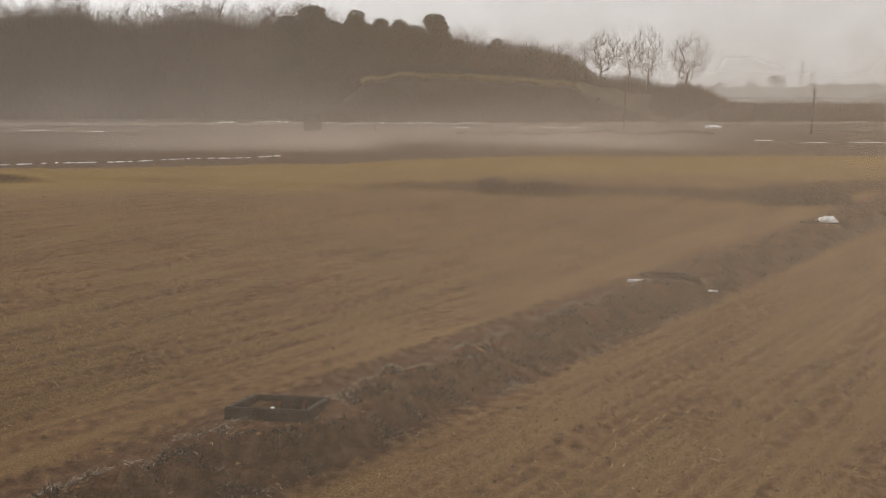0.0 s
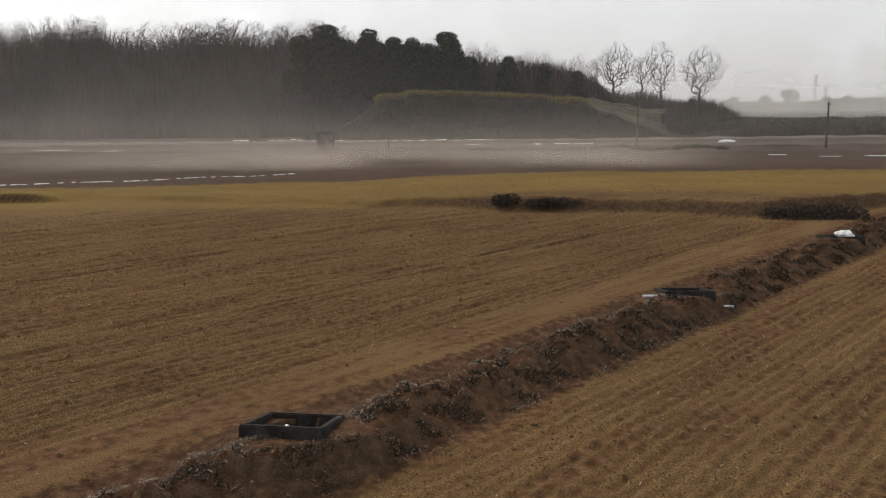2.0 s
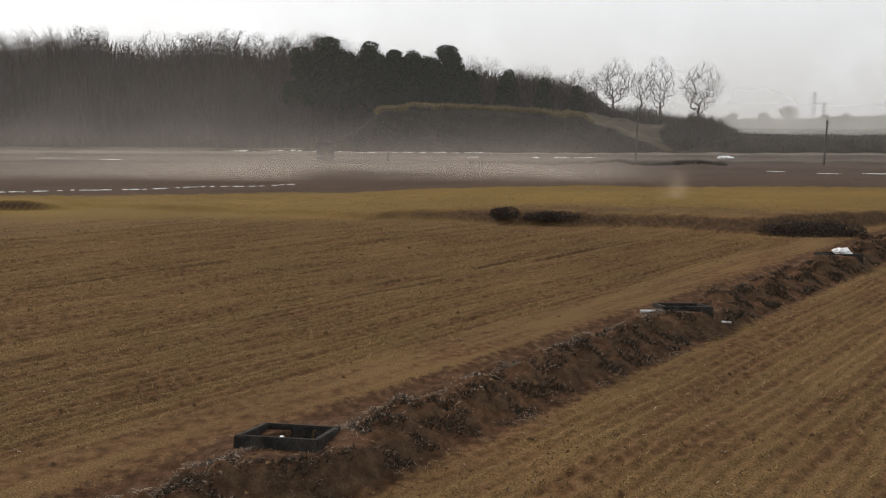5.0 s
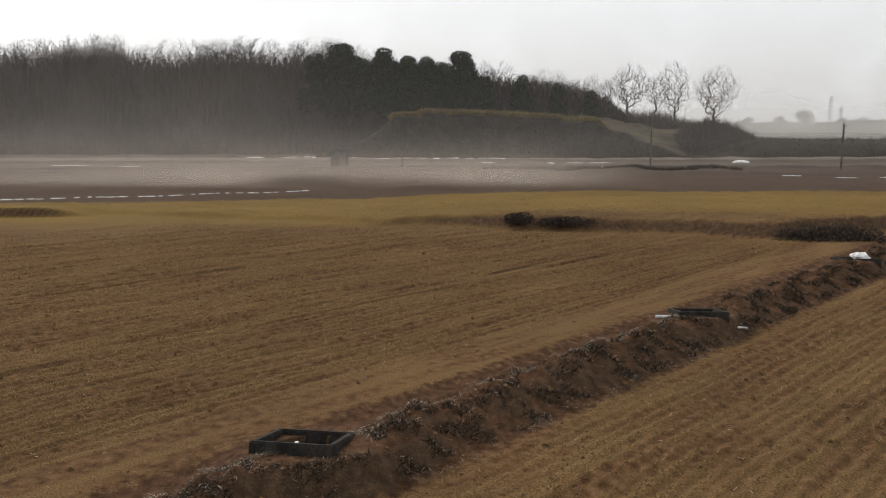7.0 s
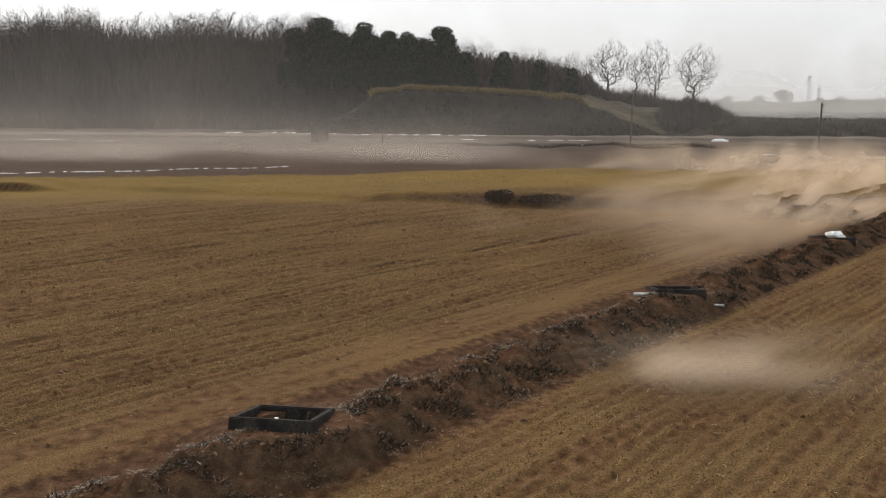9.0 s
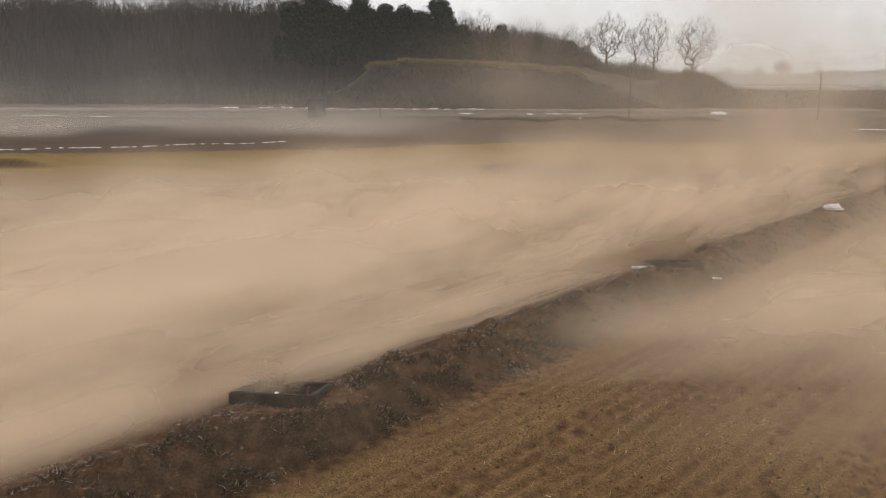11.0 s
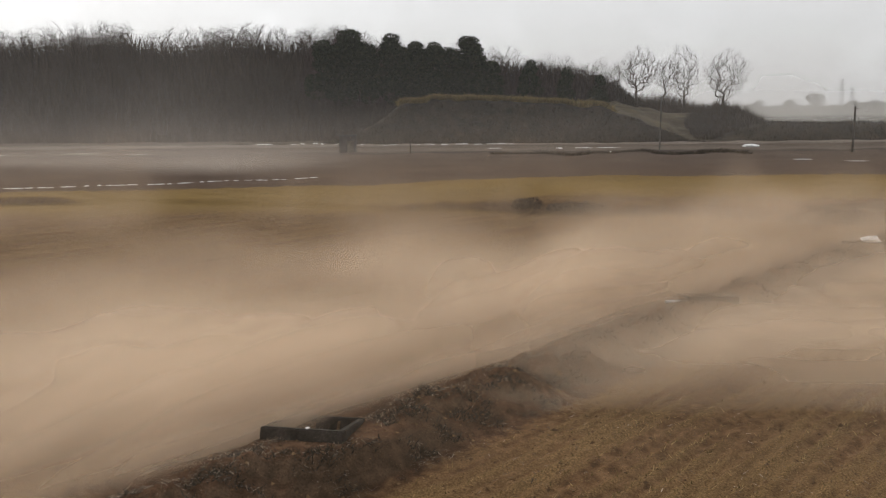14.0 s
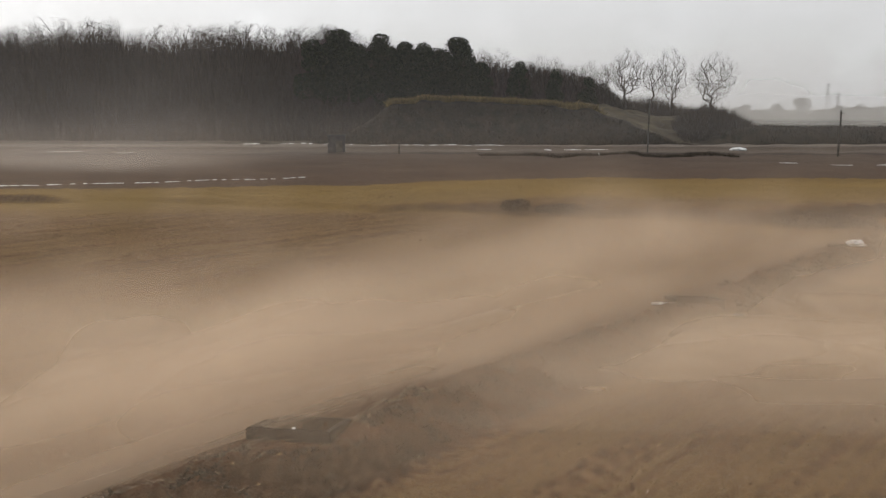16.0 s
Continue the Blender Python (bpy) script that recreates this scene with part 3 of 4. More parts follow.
def scrub():
    rng = np.random.RandomState(43)
    m = 26000
    x, y = rng.uniform(-40, 37, m), rng.uniform(119.5, 126.3, m)
    scatter_blades("embankment_scrub", rng, x, y, bank_z(x, y) - 0.1, 0.3, 0.8, 0.06, DARKBRUSH, "dark bare scrub on the embankment's face", "scrub", 0.6)
    m = 24000
    x = -10 + 34 * rng.uniform(0, 1, m) ** 1.2
    y = 127.2 + rng.exponential(3.0, m)
    y = np.clip(y, 126.8, 146)
    scatter_blades("dry_grass", rng, x, y, bank_z(x, y) - 0.05, 0.3, 1.0, 0.09, GRASS, "yellow dry grass along the embankment's top", "grass", 0.6)
    m = 16000
    x, y = rng.uniform(43, 125, m), rng.uniform(125, 131, m)
    scatter_blades("hedge_scrub", rng, x, y, low_bank_z(x, y) - 0.1, 0.2, 0.7, 0.05, DARKBRUSH, "dark hedge growth on the low bank", "hedge", 0.5)
    m = 14000
    x, y = rng.uniform(38, 49.8, m), rng.uniform(131, 139, m)
    z = np.maximum(bank_z(x, y), 0.0) - 0.1
    z = z + np.clip((4.2 + 1.0 * bumps(x, y, 45, 4.0)) * np.interp(x, [38, 41.5, 46, 49.8], [0.5, 1.0, 0.95, 0.35]) - 0.7 * z, 0, 6) * rng.uniform(0, 1, m) ** 0.7
    scatter_blades("thicket", rng, x, y, z, 0.8, 1.9, 0.05, BRUSH, "bare brown thicket below the trees", "brush", 0.4)

    m = 5000
    x = rng.uniform(3, 29, m)
    y = 82.5 + 1.6 * bumps(x, x * 0, 46, 12.0) + rng.normal(0, 0.7, m)
    s, n = x * U[0] + y * U[1], x * N[0] + y * N[1]
    scatter_blades("field_edge_weeds", rng, x, y, land(s, n) - 0.02, 0.1, 0.45, 0.04, DARKBRUSH, "low dark weeds along a far field edge", "weeds", 0.7)
    # dark blades added to draw the shadow line where the wheat strip ends
    m = 3500
    x = rng.uniform(13, 42, m)
    y = 44.2 + rng.normal(0, 0.3, m)
    s, n = x * U[0] + y * U[1], x * N[0] + y * N[1]
    scatter_blades("strip_edge_shade", rng, x, y, land(s, n) - 0.02, 0.08, 0.34, 0.03, DARKBRUSH, "dark blades standing in for the shadow at the wheat strip's end", "weeds", 0.7)


scrub()

# ---- things on the bank ----


def basin(m, label):
    """Open square concrete basin, sunk into the bank."""
    t = thing("concrete_basin", m, label, "basin", "basins along the bank")
    w, th, h = 0.93, 0.075, 0.42
    for a, b, at in ((w, th, (0, -w / 2 + th / 2, 0)), (w, th, (0, w / 2 - th / 2, 0)), (th, w - 2 * th - 0.004, (-w / 2 + th / 2, 0, 0)), (th, w - 2 * th - 0.004, (w / 2 - th / 2, 0, 0))):
        part("basin_wall", block((a, b, h), (at[0], at[1], -h / 2), 0.012, rough=0.002), CONCRETE, t)
    # floor in the same dark concrete as the walls
    part("basin_bottom", block((w - 2 * th - 0.01, w - 2 * th - 0.01, 0.03), (0, 0, -0.27), 0), CONCRETE, t, "dark basin floor")
    return t


BASIN_POSE = []
for (bs, bn), (top, tilt, turn) in zip(BOXES, ((0.168, -12, -8), (0.16, -8, -2), (0.14, -5, 0))):
    bx, by = sn(bs, bn)
    bx -= 0.06
    BASIN_POSE.append((bx, by, top))
    basin(pose(bx, by, top, tilt, 0, turn), "dark weathered concrete basin half sunk in the earth bank")


def crumpled(name, size, seed, mat, m, label, category, group=""):
    """A crumpled lump of film or sacking."""
    bm = bmesh.new()
    bmesh.ops.create_icosphere(bm, subdivisions=3, radius=1.0)
    for v in bm.verts:
        k = 1 + 0.35 * noise.noise(v.co * 1.7 + Vector((seed * 7.1, 0, 0))) + 0.22 * noise.noise(v.co * 4.3 + Vector((seed, 3, 0)))
        v.co = Vector((v.co.x * size[0], v.co.y * size[1], max(v.co.z, -0.25) * size[2])) * k
    ob = part(name, bm, mat)
    ob.matrix_basis = m
    return tagged(ob, label, category, group)


bx, by, bz = BASIN_POSE[2]
crumpled("plastic_sack", (0.23, 0.2, 0.13), 3, PLASTIC, pose(bx + 0.1, by, bz + 0.02), "crumpled white plastic sack stuffed in the basin", "sack")
bx, by, bz = BASIN_POSE[0]
crumpled("plastic_scrap", (0.022, 0.016, 0.01), 5, PLASTIC, pose(bx - 0.0, by - 0.42, bz + 0.10), "small white scrap on the basin's rim", "scrap")
bx, by, bz = BASIN_POSE[1]


def pipe(a, b, r, label):
    bm = bmesh.new()
    d = Vector(b) - Vector(a)
    bmesh.ops.create_cone(bm, cap_ends=True, segments=14, radius1=r, radius2=r, depth=d.length)
    ob = part("drain_pipe", bm, PIPE, smooth=False)
    ob.matrix_basis = Matrix.Translation((Vector(a) + Vector(b)) / 2) @ d.to_track_quat("Z", "Y").to_matrix().to_4x4()
    return tagged(ob, label, "pipe", "pipes by the basin")


pipe((bx - 0.9, by - 0.38, height_at(bx - 0.9, by - 0.38) + 0.09), (bx - 0.44, by - 0.36, bz - 0.05), 0.03, "pale plastic pipe running into the basin")
pipe((bx + 0.62, by - 0.45, height_at(bx + 0.62, by - 0.45) + 0.06), (bx + 0.8, by - 0.46, height_at(bx + 0.62, by - 0.45) + 0.05), 0.02, "short pale pipe end sticking out of the bank")


def field_straw():
    rng = np.random.RandomState(50)
    m = 15000
    s = rng.uniform(-2, 24, m)
    n = np.where(rng.uniform(0, 1, m) < 0.55, rng.uniform(-5, 5.8, m), rng.uniform(8, 24, m))
    keep = bumps(s, n, 58, 3.0, 2) + rng.uniform(-1, 1, m) > 0.0
    lay_straw("field_straw", rng, s[keep], n[keep], 0.5, "scattered pale straw bits on the sown soil")


def lay_straw(name, rng, s, n, tall, label):
    m = len(s)
    x, y = s * U[0] + n * N[0], s * U[1] + n * N[1]
    z = land(s, n) + rng.uniform(0.004, 0.035, m) * tall
    a, ln, wd, up = rng.uniform(0, 6.28, m), rng.uniform(0.02, 0.08, m), rng.uniform(0.0009, 0.0026, m) * (2.4 - 1.4 * tall), rng.normal(0, 0.25, m)
    P = np.empty((m, 4, 3))
    dx, dy = np.cos(a), np.sin(a)
    for k, (e, q) in enumerate(((-1, -1), (1, -1), (1, 1), (-1, 1))):
        P[:, k] = np.stack([x + e * ln / 2 * dx - q * wd * dy, y + e * ln / 2 * dy + q * wd * dx, z + e * ln / 2 * up], -1)
    ob = mesh_object(name, P.reshape(-1, 3), np.arange(4 * m).reshape(-1, 4).tolist(), STRAW)
    return tagged(ob, label, "straw", kind="stuff")


def bank_litter():
    """Old straw: thick and pale along the crest, in clumps on the face, a thin line along its foot."""
    rng = np.random.RandomState(51)
    m = 44000
    s = np.concatenate([rng.uniform(1, 15, m * 2 // 3), rng.uniform(12, 34, m - m * 2 // 3)])
    n = np.where(rng.uniform(0, 1, m) < 0.25, 6.93 - np.abs(rng.normal(0, 0.11, m)) + 0.1 * rng.uniform(0, 1, m), np.where(rng.uniform(0, 1, m) < 0.22, rng.normal(5.97, 0.07, m), rng.uniform(6.0, 6.95, m)))
    keep = (bumps(s + 0.6 * n, n * 1.2, 54, 0.8, 3) + 0.9 * smooth(n, 6.7, 6.9) + rng.uniform(-0.7, 0.5, m) > 0.12) & (n < 7.07)
    for bs, bn in BOXES:
        keep &= ~((np.abs(s - bs) < 0.5) & (np.abs(n - bn) < 0.5))
    lay_straw("straw_litter", rng, s[keep], n[keep], 1.0, "matted old straw and dead stalks on the earth bank")


field_straw()
bank_litter()


def bank_weeds():
    rng = np.random.RandomState(53)
    m = 60000
    s, n = rng.uniform(1, 30, m), rng.uniform(6.0, 6.98, m)
    keep = bumps(s + 0.6 * n, n * 1.2, 54, 0.8, 3) + rng.uniform(-0.3, 0.3, m) > 0.3
    for bs, bn in BOXES:
        keep &= np.hypot(s - bs, n - bn) > 0.72
    s, n = s[keep], n[keep]
    scatter_blades("dead_weeds", rng, s * U[0] + n * N[0], s * U[1] + n * N[1], land(s, n) - 0.01, 0.02, 0.085, 0.011, DARKBRUSH, "dark tangled dead weeds matted on the bank", "weeds", 0.9)


bank_weeds()


def clods(name, rng, s, n, size, label):
    m = len(s)
    x, y = s * U[0] + n * N[0], s * U[1] + n * N[1]
    z = land(s, n)
    dirs = np.array([(1, 0, 0), (0, 1, 0), (-1, 0, 0), (0, -1, 0), (0, 0, 1), (0.2, 0.1, -0.6)], float)
    r = size * rng.lognormal(0, 0.45, m)
    P = np.stack([x, y, z], -1)[:, None, :] + dirs[None] * r[:, None, None] * rng.uniform(0.6, 1.4, (m, 6, 1)) * np.array([1, 1, 0.75])
    tri = np.array([(0, 1, 4), (1, 2, 4), (2, 3, 4), (3, 0, 4), (1, 0, 5), (2, 1, 5), (3, 2, 5), (0, 3, 5)])
    F = (np.arange(m)[:, None, None] * 6 + tri[None]).reshape(-1, 3)
    return tagged(mesh_object(name, P.reshape(-1, 3), F.tolist(), CLOD), label, "soil", kind="stuff")


def field_detail():
    rng = np.random.RandomState(55)
    clods("bank_clods", rng, rng.uniform(1, 30, 1800), rng.normal(6.65, 0.4, 1800), 0.016, "dark earth clods on the bank")
    s, n = rng.uniform(0, 26, 12000), rng.uniform(-5, 5.8, 12000)
    clods("field_clods", rng, s, n, 0.014, "small soil clods between the seed rows")
    s, n = rng.uniform(-4, 30, 13000), rng.uniform(8.3, 30, 13000)
    clods("field_clods", rng, s, n, 0.014, "small soil clods in the sown field")
    # seedlings: rows on the ridges, patchy
    for name, lo, hi, gap, s0, s1, count, label in (("seedlings", -5.5, 5.7, 0.21, 0, 28, 60000, "thin yellowing wheat seedlings in rows"),
                                                    ("seedlings", 8.8, 30.0, 0.21, -4, 34, 120000, "thin yellowing wheat seedlings in rows on the wider field")):
        k = rng.randint(int(lo / gap), int(hi / gap) + 1, count)
        n = k * gap + gap * 0.25 + rng.normal(0, 0.018, count)
        s = rng.uniform(s0, s1, count)
        keep = bumps(s * 0.5, n, 56, 2.2, 3) + rng.uniform(-1.3, 1.0, count) > -0.2
        keep &= s * U[1] + n * N[1] < 31
        s, n = s[keep], n[keep]
        x, y = s * U[0] + n * N[0], s * U[1] + n * N[1]
        scatter_blades(name, rng, x, y, land(s, n) - 0.004, 0.02, 0.065, 0.007, SPROUT, label, "crop", 0.9)
    # tall strip of young wheat behind the step
    m = 40000
    x, y = rng.uniform(-24, 36, m), rng.uniform(30, 50, m)
    s, n = x * U[0] + y * U[1], x * N[0] + y * N[1]
    line = 30.9 - 0.29 * np.clip(x, -40, 11) + np.clip(x - 11, 0, 60) * 0.45
    keep = (y > line) & (bumps(x * 0.4, y, 57, 4) + rng.uniform(-1, 1, m) > -0.5) & (y < np.minimum(43.3, 38.3 + 0.2 * (x + 27)))
    s, n, x, y = s[keep], n[keep], x[keep], y[keep]
    scatter_blades("young_wheat", rng, x, y, land(s, n) - 0.01, 0.02, 0.06, 0.016, GRASS, "yellow-green strip of young wheat", "crop", 0.6)


field_detail()


def shrub(seed, x, y, size, humps, label):
    """A low mound of dusty dead bramble: stems, and a thick mat of dark leaf and twig over several humps."""
    rng = np.random.RandomState(seed)
    t = thing("shrub", pose(x, y, height_at(x, y) - 0.05), label, "shrub", "shrubs on the field step")
    lumps = []
    for i in range(humps):
        f = (i + 0.5) / humps * 2 - 1
        tall = size[2] * rng.uniform(0.75, 1.0) * (1 - 0.35 * f * f)
        lumps.append(((f * size[0] * 0.8, rng.uniform(-0.15, 0.15), tall * 0.35), (size[0] * 1.3 / humps, size[1] * 0.6, tall * 0.62)))
        lumps.append(((f * size[0] * 0.8, -0.3 * size[1], tall * 0.1), (size[0] * 1.5 / humps, size[1] * 0.7, tall * 0.4)))
    tv, tf = [], []
    for _ in range(70 * humps):
        w, q = rng.uniform(0, 6.28), rng.uniform(0.2, 0.95)
        cx, cy = math.cos(w) * q * size[0], math.sin(w) * q * size[1] * 0.7
        tube(tv, tf, (cx * 0.8, cy * 0.8, 0), (cx + rng.normal(0, 0.1), cy, size[2] * rng.uniform(0.5, 0.9) * (1 - 0.5 * q * q)), 0.010, 0.004)
    mesh_object("woody_base", tv, tf, BARK, t)
    mesh_object("foliage", *leaf_cloud(rng, lumps, 5200, 0.045), BRUSH, t, "dark dusty leaves and twigs")


shrub(71, 2.4, 29.75, (0.52, 0.5, 0.42), 2, "low dark rounded shrub at the field step")
shrub(72, 4.35, 29.4, (1.35, 0.5, 0.34), 4, "low dark uneven shrub along the field step")
shrub(74, 12.6, 26.9, (2.05, 0.8, 0.62), 5, "broad dark shrub hugging the field step")

# ---- far things ----


def film_strip(a, b, count, seed, height, label, group):
    """Ragged pieces of white mulch film along a line."""
    rng = np.random.RandomState(seed)
    a, b = Vector(a), Vector(b)
    for i in range(count):
        f = (i + rng.uniform(0.15, 0.85)) / count
        p = a.lerp(b, f)
        ln = (b - a).length / count * rng.uniform(0.22, 0.68)
        z = height_at(p.x, p.y)
        turn = math.degrees(math.atan2(b.y - a.y, b.x - a.x)) + rng.uniform(-5, 5)
        crumpled("mulch_film", (ln * 0.8, height * 1.2, height * rng.uniform(0.22, 0.68)), seed + i, PLASTIC, pose(p.x, p.y, z + height * 0.12, 0, 0, turn), label, "plastic film", group)


film_strip((-27.5, 41.3), (-9.0, 49.6), 36, 80, 0.055, "torn white mulch film lying along the field edge", "film along the near field edge")
film_strip((-32, 122.5), (7.7, 115), 26, 120, 0.13, "torn white mulch film before the wood", "film before the wood")
film_strip((2.0, 98.5), (19, 98), 6, 160, 0.10, "pale mulch film on the far field", "film on the far field")
film_strip((-52, 88.6), (-33.8, 88.6), 3, 170, 0.08, "long pale strip of mulch film", "film on the far field")
film_strip((26.5, 68.2), (44, 63.0), 5, 180, 0.09, "long pale strip of mulch film", "film on the far field")
crumpled("covered_pile", (1.0, 0.6, 0.27), 9, PLASTIC, pose(35.3, 99.1, 0.05), "low pile under white sheeting on the far field", "pile")
crumpled("plastic_scrap", (0.22, 0.2, 0.3), 12, PLASTIC, pose(15.5, 84.0, height_at(15.5, 84.0)), "scrap of white plastic caught on the field", "scrap")


def shed():
    t = thing("field_shed", pose(-12.8, 90.2, height_at(-12.8, 90.2) - 0.05, 0, 0, 6), "small dark weathered field shed", "shed")
    part("shed_body", block((1.9, 1.6, 1.9), (0, 0, 0.95), 0.03), SHEDM, t)
    part("shed_roof", block((2.1, 1.9, 0.09), (0, 0, 1.95), 0.02), SHEDM, t)
    part("shed_door", block((0.7, 0.05, 1.3), (0.3, -0.83, 0.68), 0.01), POLE, t, "closed plank door")


shed()


def pole(name, x, y, height, r, arm, label):
    z = height_at(x, y) - 0.1
    t = thing(name, pose(x, y, z), label, "pole")
    vs, fs = [], []
    tube(vs, fs, (0, 0, 0), (0.02, 0, height), r, r * 0.75, 10)
    mesh_object("shaft", vs, fs, POLE, t)
    if arm:
        part("crossarm", block((0.5, 0.07, 0.07), (0.03, -r - 0.03, height - 0.25), 0.01), POLE, t)
        part("cap", block((r * 1.7, r * 1.7, 0.07), (0.02, 0, height + 0.03), 0.01), STEEL, t)


pole("field_post", -5.6, 87.0, 1.5, 0.09, False, "short dark post at the field's edge")
pole("utility_pole", 22.0, 90.2, 6.0, 0.09, True, "slim dark utility pole before the embankment")
pole("utility_pole", 39.0, 81.4, 4.6, 0.11, True, "dark utility pole standing in the far field")


def pylon(x, y, height, scale=1.0):
    t = thing("power_pylon", pose(x, y, 0), "lattice steel power pylon, faint in the haze", "pylon", "far pylons")
    w = 4.0 * scale
    vs, fs = [], []
    for a in (-1, 1):
        for b in (-1, 1):
            tube(vs, fs, (a * w / 2, b * w / 2, 0), (a * 0.7, b * 0.7, height), 0.16, 0.1, 4)
    mesh_object("legs", vs, fs, STEEL, t)
    vs, fs = [], []
    for i in range(10):
        z0, z1 = height * i / 10, height * (i + 1) / 10
        w0, w1 = w / 2 + (0.7 - w / 2) * i / 10, w / 2 + (0.7 - w / 2) * (i + 1) / 10
        for b in (-1, 1):
            tube(vs, fs, (-w0, b * w0, z0), (w1, b * w1, z1), 0.07, 0.07)
            tube(vs, fs, (w0, b * w0, z0), (-w1, b * w1, z1), 0.07, 0.07)
    mesh_object("bracing", vs, fs, STEEL, t)
    for k, (f, span) in enumerate(((0.74, 4.0), (0.86, 4.4), (0.96, 3.4))):
        vs, fs = [], []
        tube(vs, fs, (-span * scale, 0, height * f), (span * scale, 0, height * f), 0.2, 0.2, 4)
        mesh_object("crossarm", vs, fs, STEEL, t)


pylon(323, 700, 36.0, 0.8)
pylon(351, 740, 29.0, 0.6)


def far_tree(seed, x, y, base, height, width):
    rng = np.random.RandomState(seed)
    t = thing("distant_tree", pose(x, y, base), "rounded distant tree, pale in the haze", "tree", "trees on the far hills")
    vs, fs = [], []
    tube(vs, fs, (0, 0, 0), (0, 0, height * 0.6), 0.4, 0.2, 5)
    mesh_object("trunk", vs, fs, BARK, t)
    lumps = [((rng.uniform(-0.3, 0.3) * width, 0, height * rng.uniform(0.45, 0.8)), (width * 0.3, width * 0.3, height * 0.22)) for _ in range(6)]
    mesh_object("crown", *leaf_cloud(rng, lumps, 8, 0.9), NEEDLES, t)


for i, (px, w, top) in enumerate(((256, 15, 20.5), (240, 10, 17), (213, 12, 16), (285, 9, 15.5), (300, 11, 16), (330, 10, 16))):
    far_tree(200 + i, px, 598, 8, top - 8, w)

# ---- dust in the air ----


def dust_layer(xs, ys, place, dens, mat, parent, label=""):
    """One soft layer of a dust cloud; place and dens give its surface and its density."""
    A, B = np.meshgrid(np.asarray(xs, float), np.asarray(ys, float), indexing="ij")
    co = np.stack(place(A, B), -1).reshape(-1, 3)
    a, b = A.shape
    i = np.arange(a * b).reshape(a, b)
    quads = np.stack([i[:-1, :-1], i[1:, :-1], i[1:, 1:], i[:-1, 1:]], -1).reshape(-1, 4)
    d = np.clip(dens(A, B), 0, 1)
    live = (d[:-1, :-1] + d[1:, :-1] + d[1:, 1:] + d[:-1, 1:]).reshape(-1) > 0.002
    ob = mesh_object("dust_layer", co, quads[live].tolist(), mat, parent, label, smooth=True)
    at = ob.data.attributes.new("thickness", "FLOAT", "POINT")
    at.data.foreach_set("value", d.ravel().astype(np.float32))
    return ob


def flat_cloud(label, heights, lens, mat, xs, ys, dens, swell=0.12):
    t = thing("dust_cloud", pose(0, 0, 0), label, "dust", kind="stuff")
    for k, (h, f) in enumerate(zip(heights, lens)):
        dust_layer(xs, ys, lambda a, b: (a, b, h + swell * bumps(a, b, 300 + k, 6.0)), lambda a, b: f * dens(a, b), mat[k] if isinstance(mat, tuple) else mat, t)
    return t


def tall_cloud(label, depths, mat, xs, zs, dens, swell=0.6):
    t = thing("dust_veil", pose(0, 0, 0), label, "dust", kind="stuff")
    for k, y in enumerate(depths):
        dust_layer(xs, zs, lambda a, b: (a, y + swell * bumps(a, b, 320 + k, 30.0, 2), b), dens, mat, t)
    return t


# a veil that drifts past close to the camera at the start
near_veil = tall_cloud("thin brown veil of dust blowing close by", (2.5, 3.0), D_NEAR, np.arange(-14, 14.1, 0.4), np.arange(-0.2, 7.6, 0.4),
                       lambda a, b: 0.25 * (1 - smooth(a + 0.3 * bumps(a, b, 331, 2.0), 2.6, 10.5)) * smooth(b, -0.2, 1.0) * (1 - 0.5 * (1 - smooth(b, 2.2, 3.0)) * (1 - smooth(a, 3.0, 6.0))) * (1 - smooth(b, 4.6, 7.4)) * (0.25 + 0.75 * smooth(a, -4, 3.5)) * smooth(a, -14, -8), 0.08)

# dust lying over the far brown field, in two streams
streak = tall_cloud("pale streak of dust low over the far brown field", (52.5, 55.0, 58.0, 62.0, 66.5), D_FAR, np.arange(-45, 26, 1.0), np.arange(-0.1, 4.4, 0.25),
                    lambda a, b: 0.44 * smooth(a, -45, -8) * (1 - smooth(a, 6, 22)) * np.exp(-np.clip(b, 0, 9) / 0.75) * smooth(b, -0.1, 0.4) * (1 - smooth(b, 2.5, 4.3)), 0.4)
drift = tall_cloud("thin dust drifting over the far brown field", (70.0, 78.0, 87.0), D_FAR, np.arange(-70, 70, 1.6), np.arange(-0.1, 6, 0.4),
                   lambda a, b: 0.20 * smooth(a, -70, -30) * (1 - smooth(a, 0, 68)) * np.exp(-np.clip(b, 0, 9) / 1.4) * smooth(b, -0.1, 0.6) * (1 - smooth(b, 3.5, 5.9)), 0.4)

# tall veils before the wood
wood_veil = tall_cloud("tall thin dust rising before the wood", (96.0, 108.0), D_VEIL, np.arange(-95, 41, 2.0), np.arange(-0.3, 27, 1.2),
                       lambda a, b: 0.13 * smooth(a, -95, -60) * (1 - smooth(a, -34, -4)) * np.exp(-np.clip(b, 0, 30) / 12.0) * smooth(b, -0.3, 2.5) * (1 - smooth(b, 18, 26)), 0.8)
gust = tall_cloud("tall brown gust of dust crossing the field", (24.0, 27.0, 30.0), D_GUST, np.arange(-32, 20.1, 0.8), np.arange(-0.2, 12, 0.6),
                  lambda a, b: 0.5 * smooth(a + 1.5 * bumps(a * 0, b, 334, 6), -14, -3) * (1 - smooth(a + 1.5 * bumps(a * 0, b, 333, 6), -1, 10)) * np.exp(-np.clip(b, 0, 12) / 5.0) * smooth(b, -0.2, 1.6) * (1 - smooth(b, 7, 11.5)))

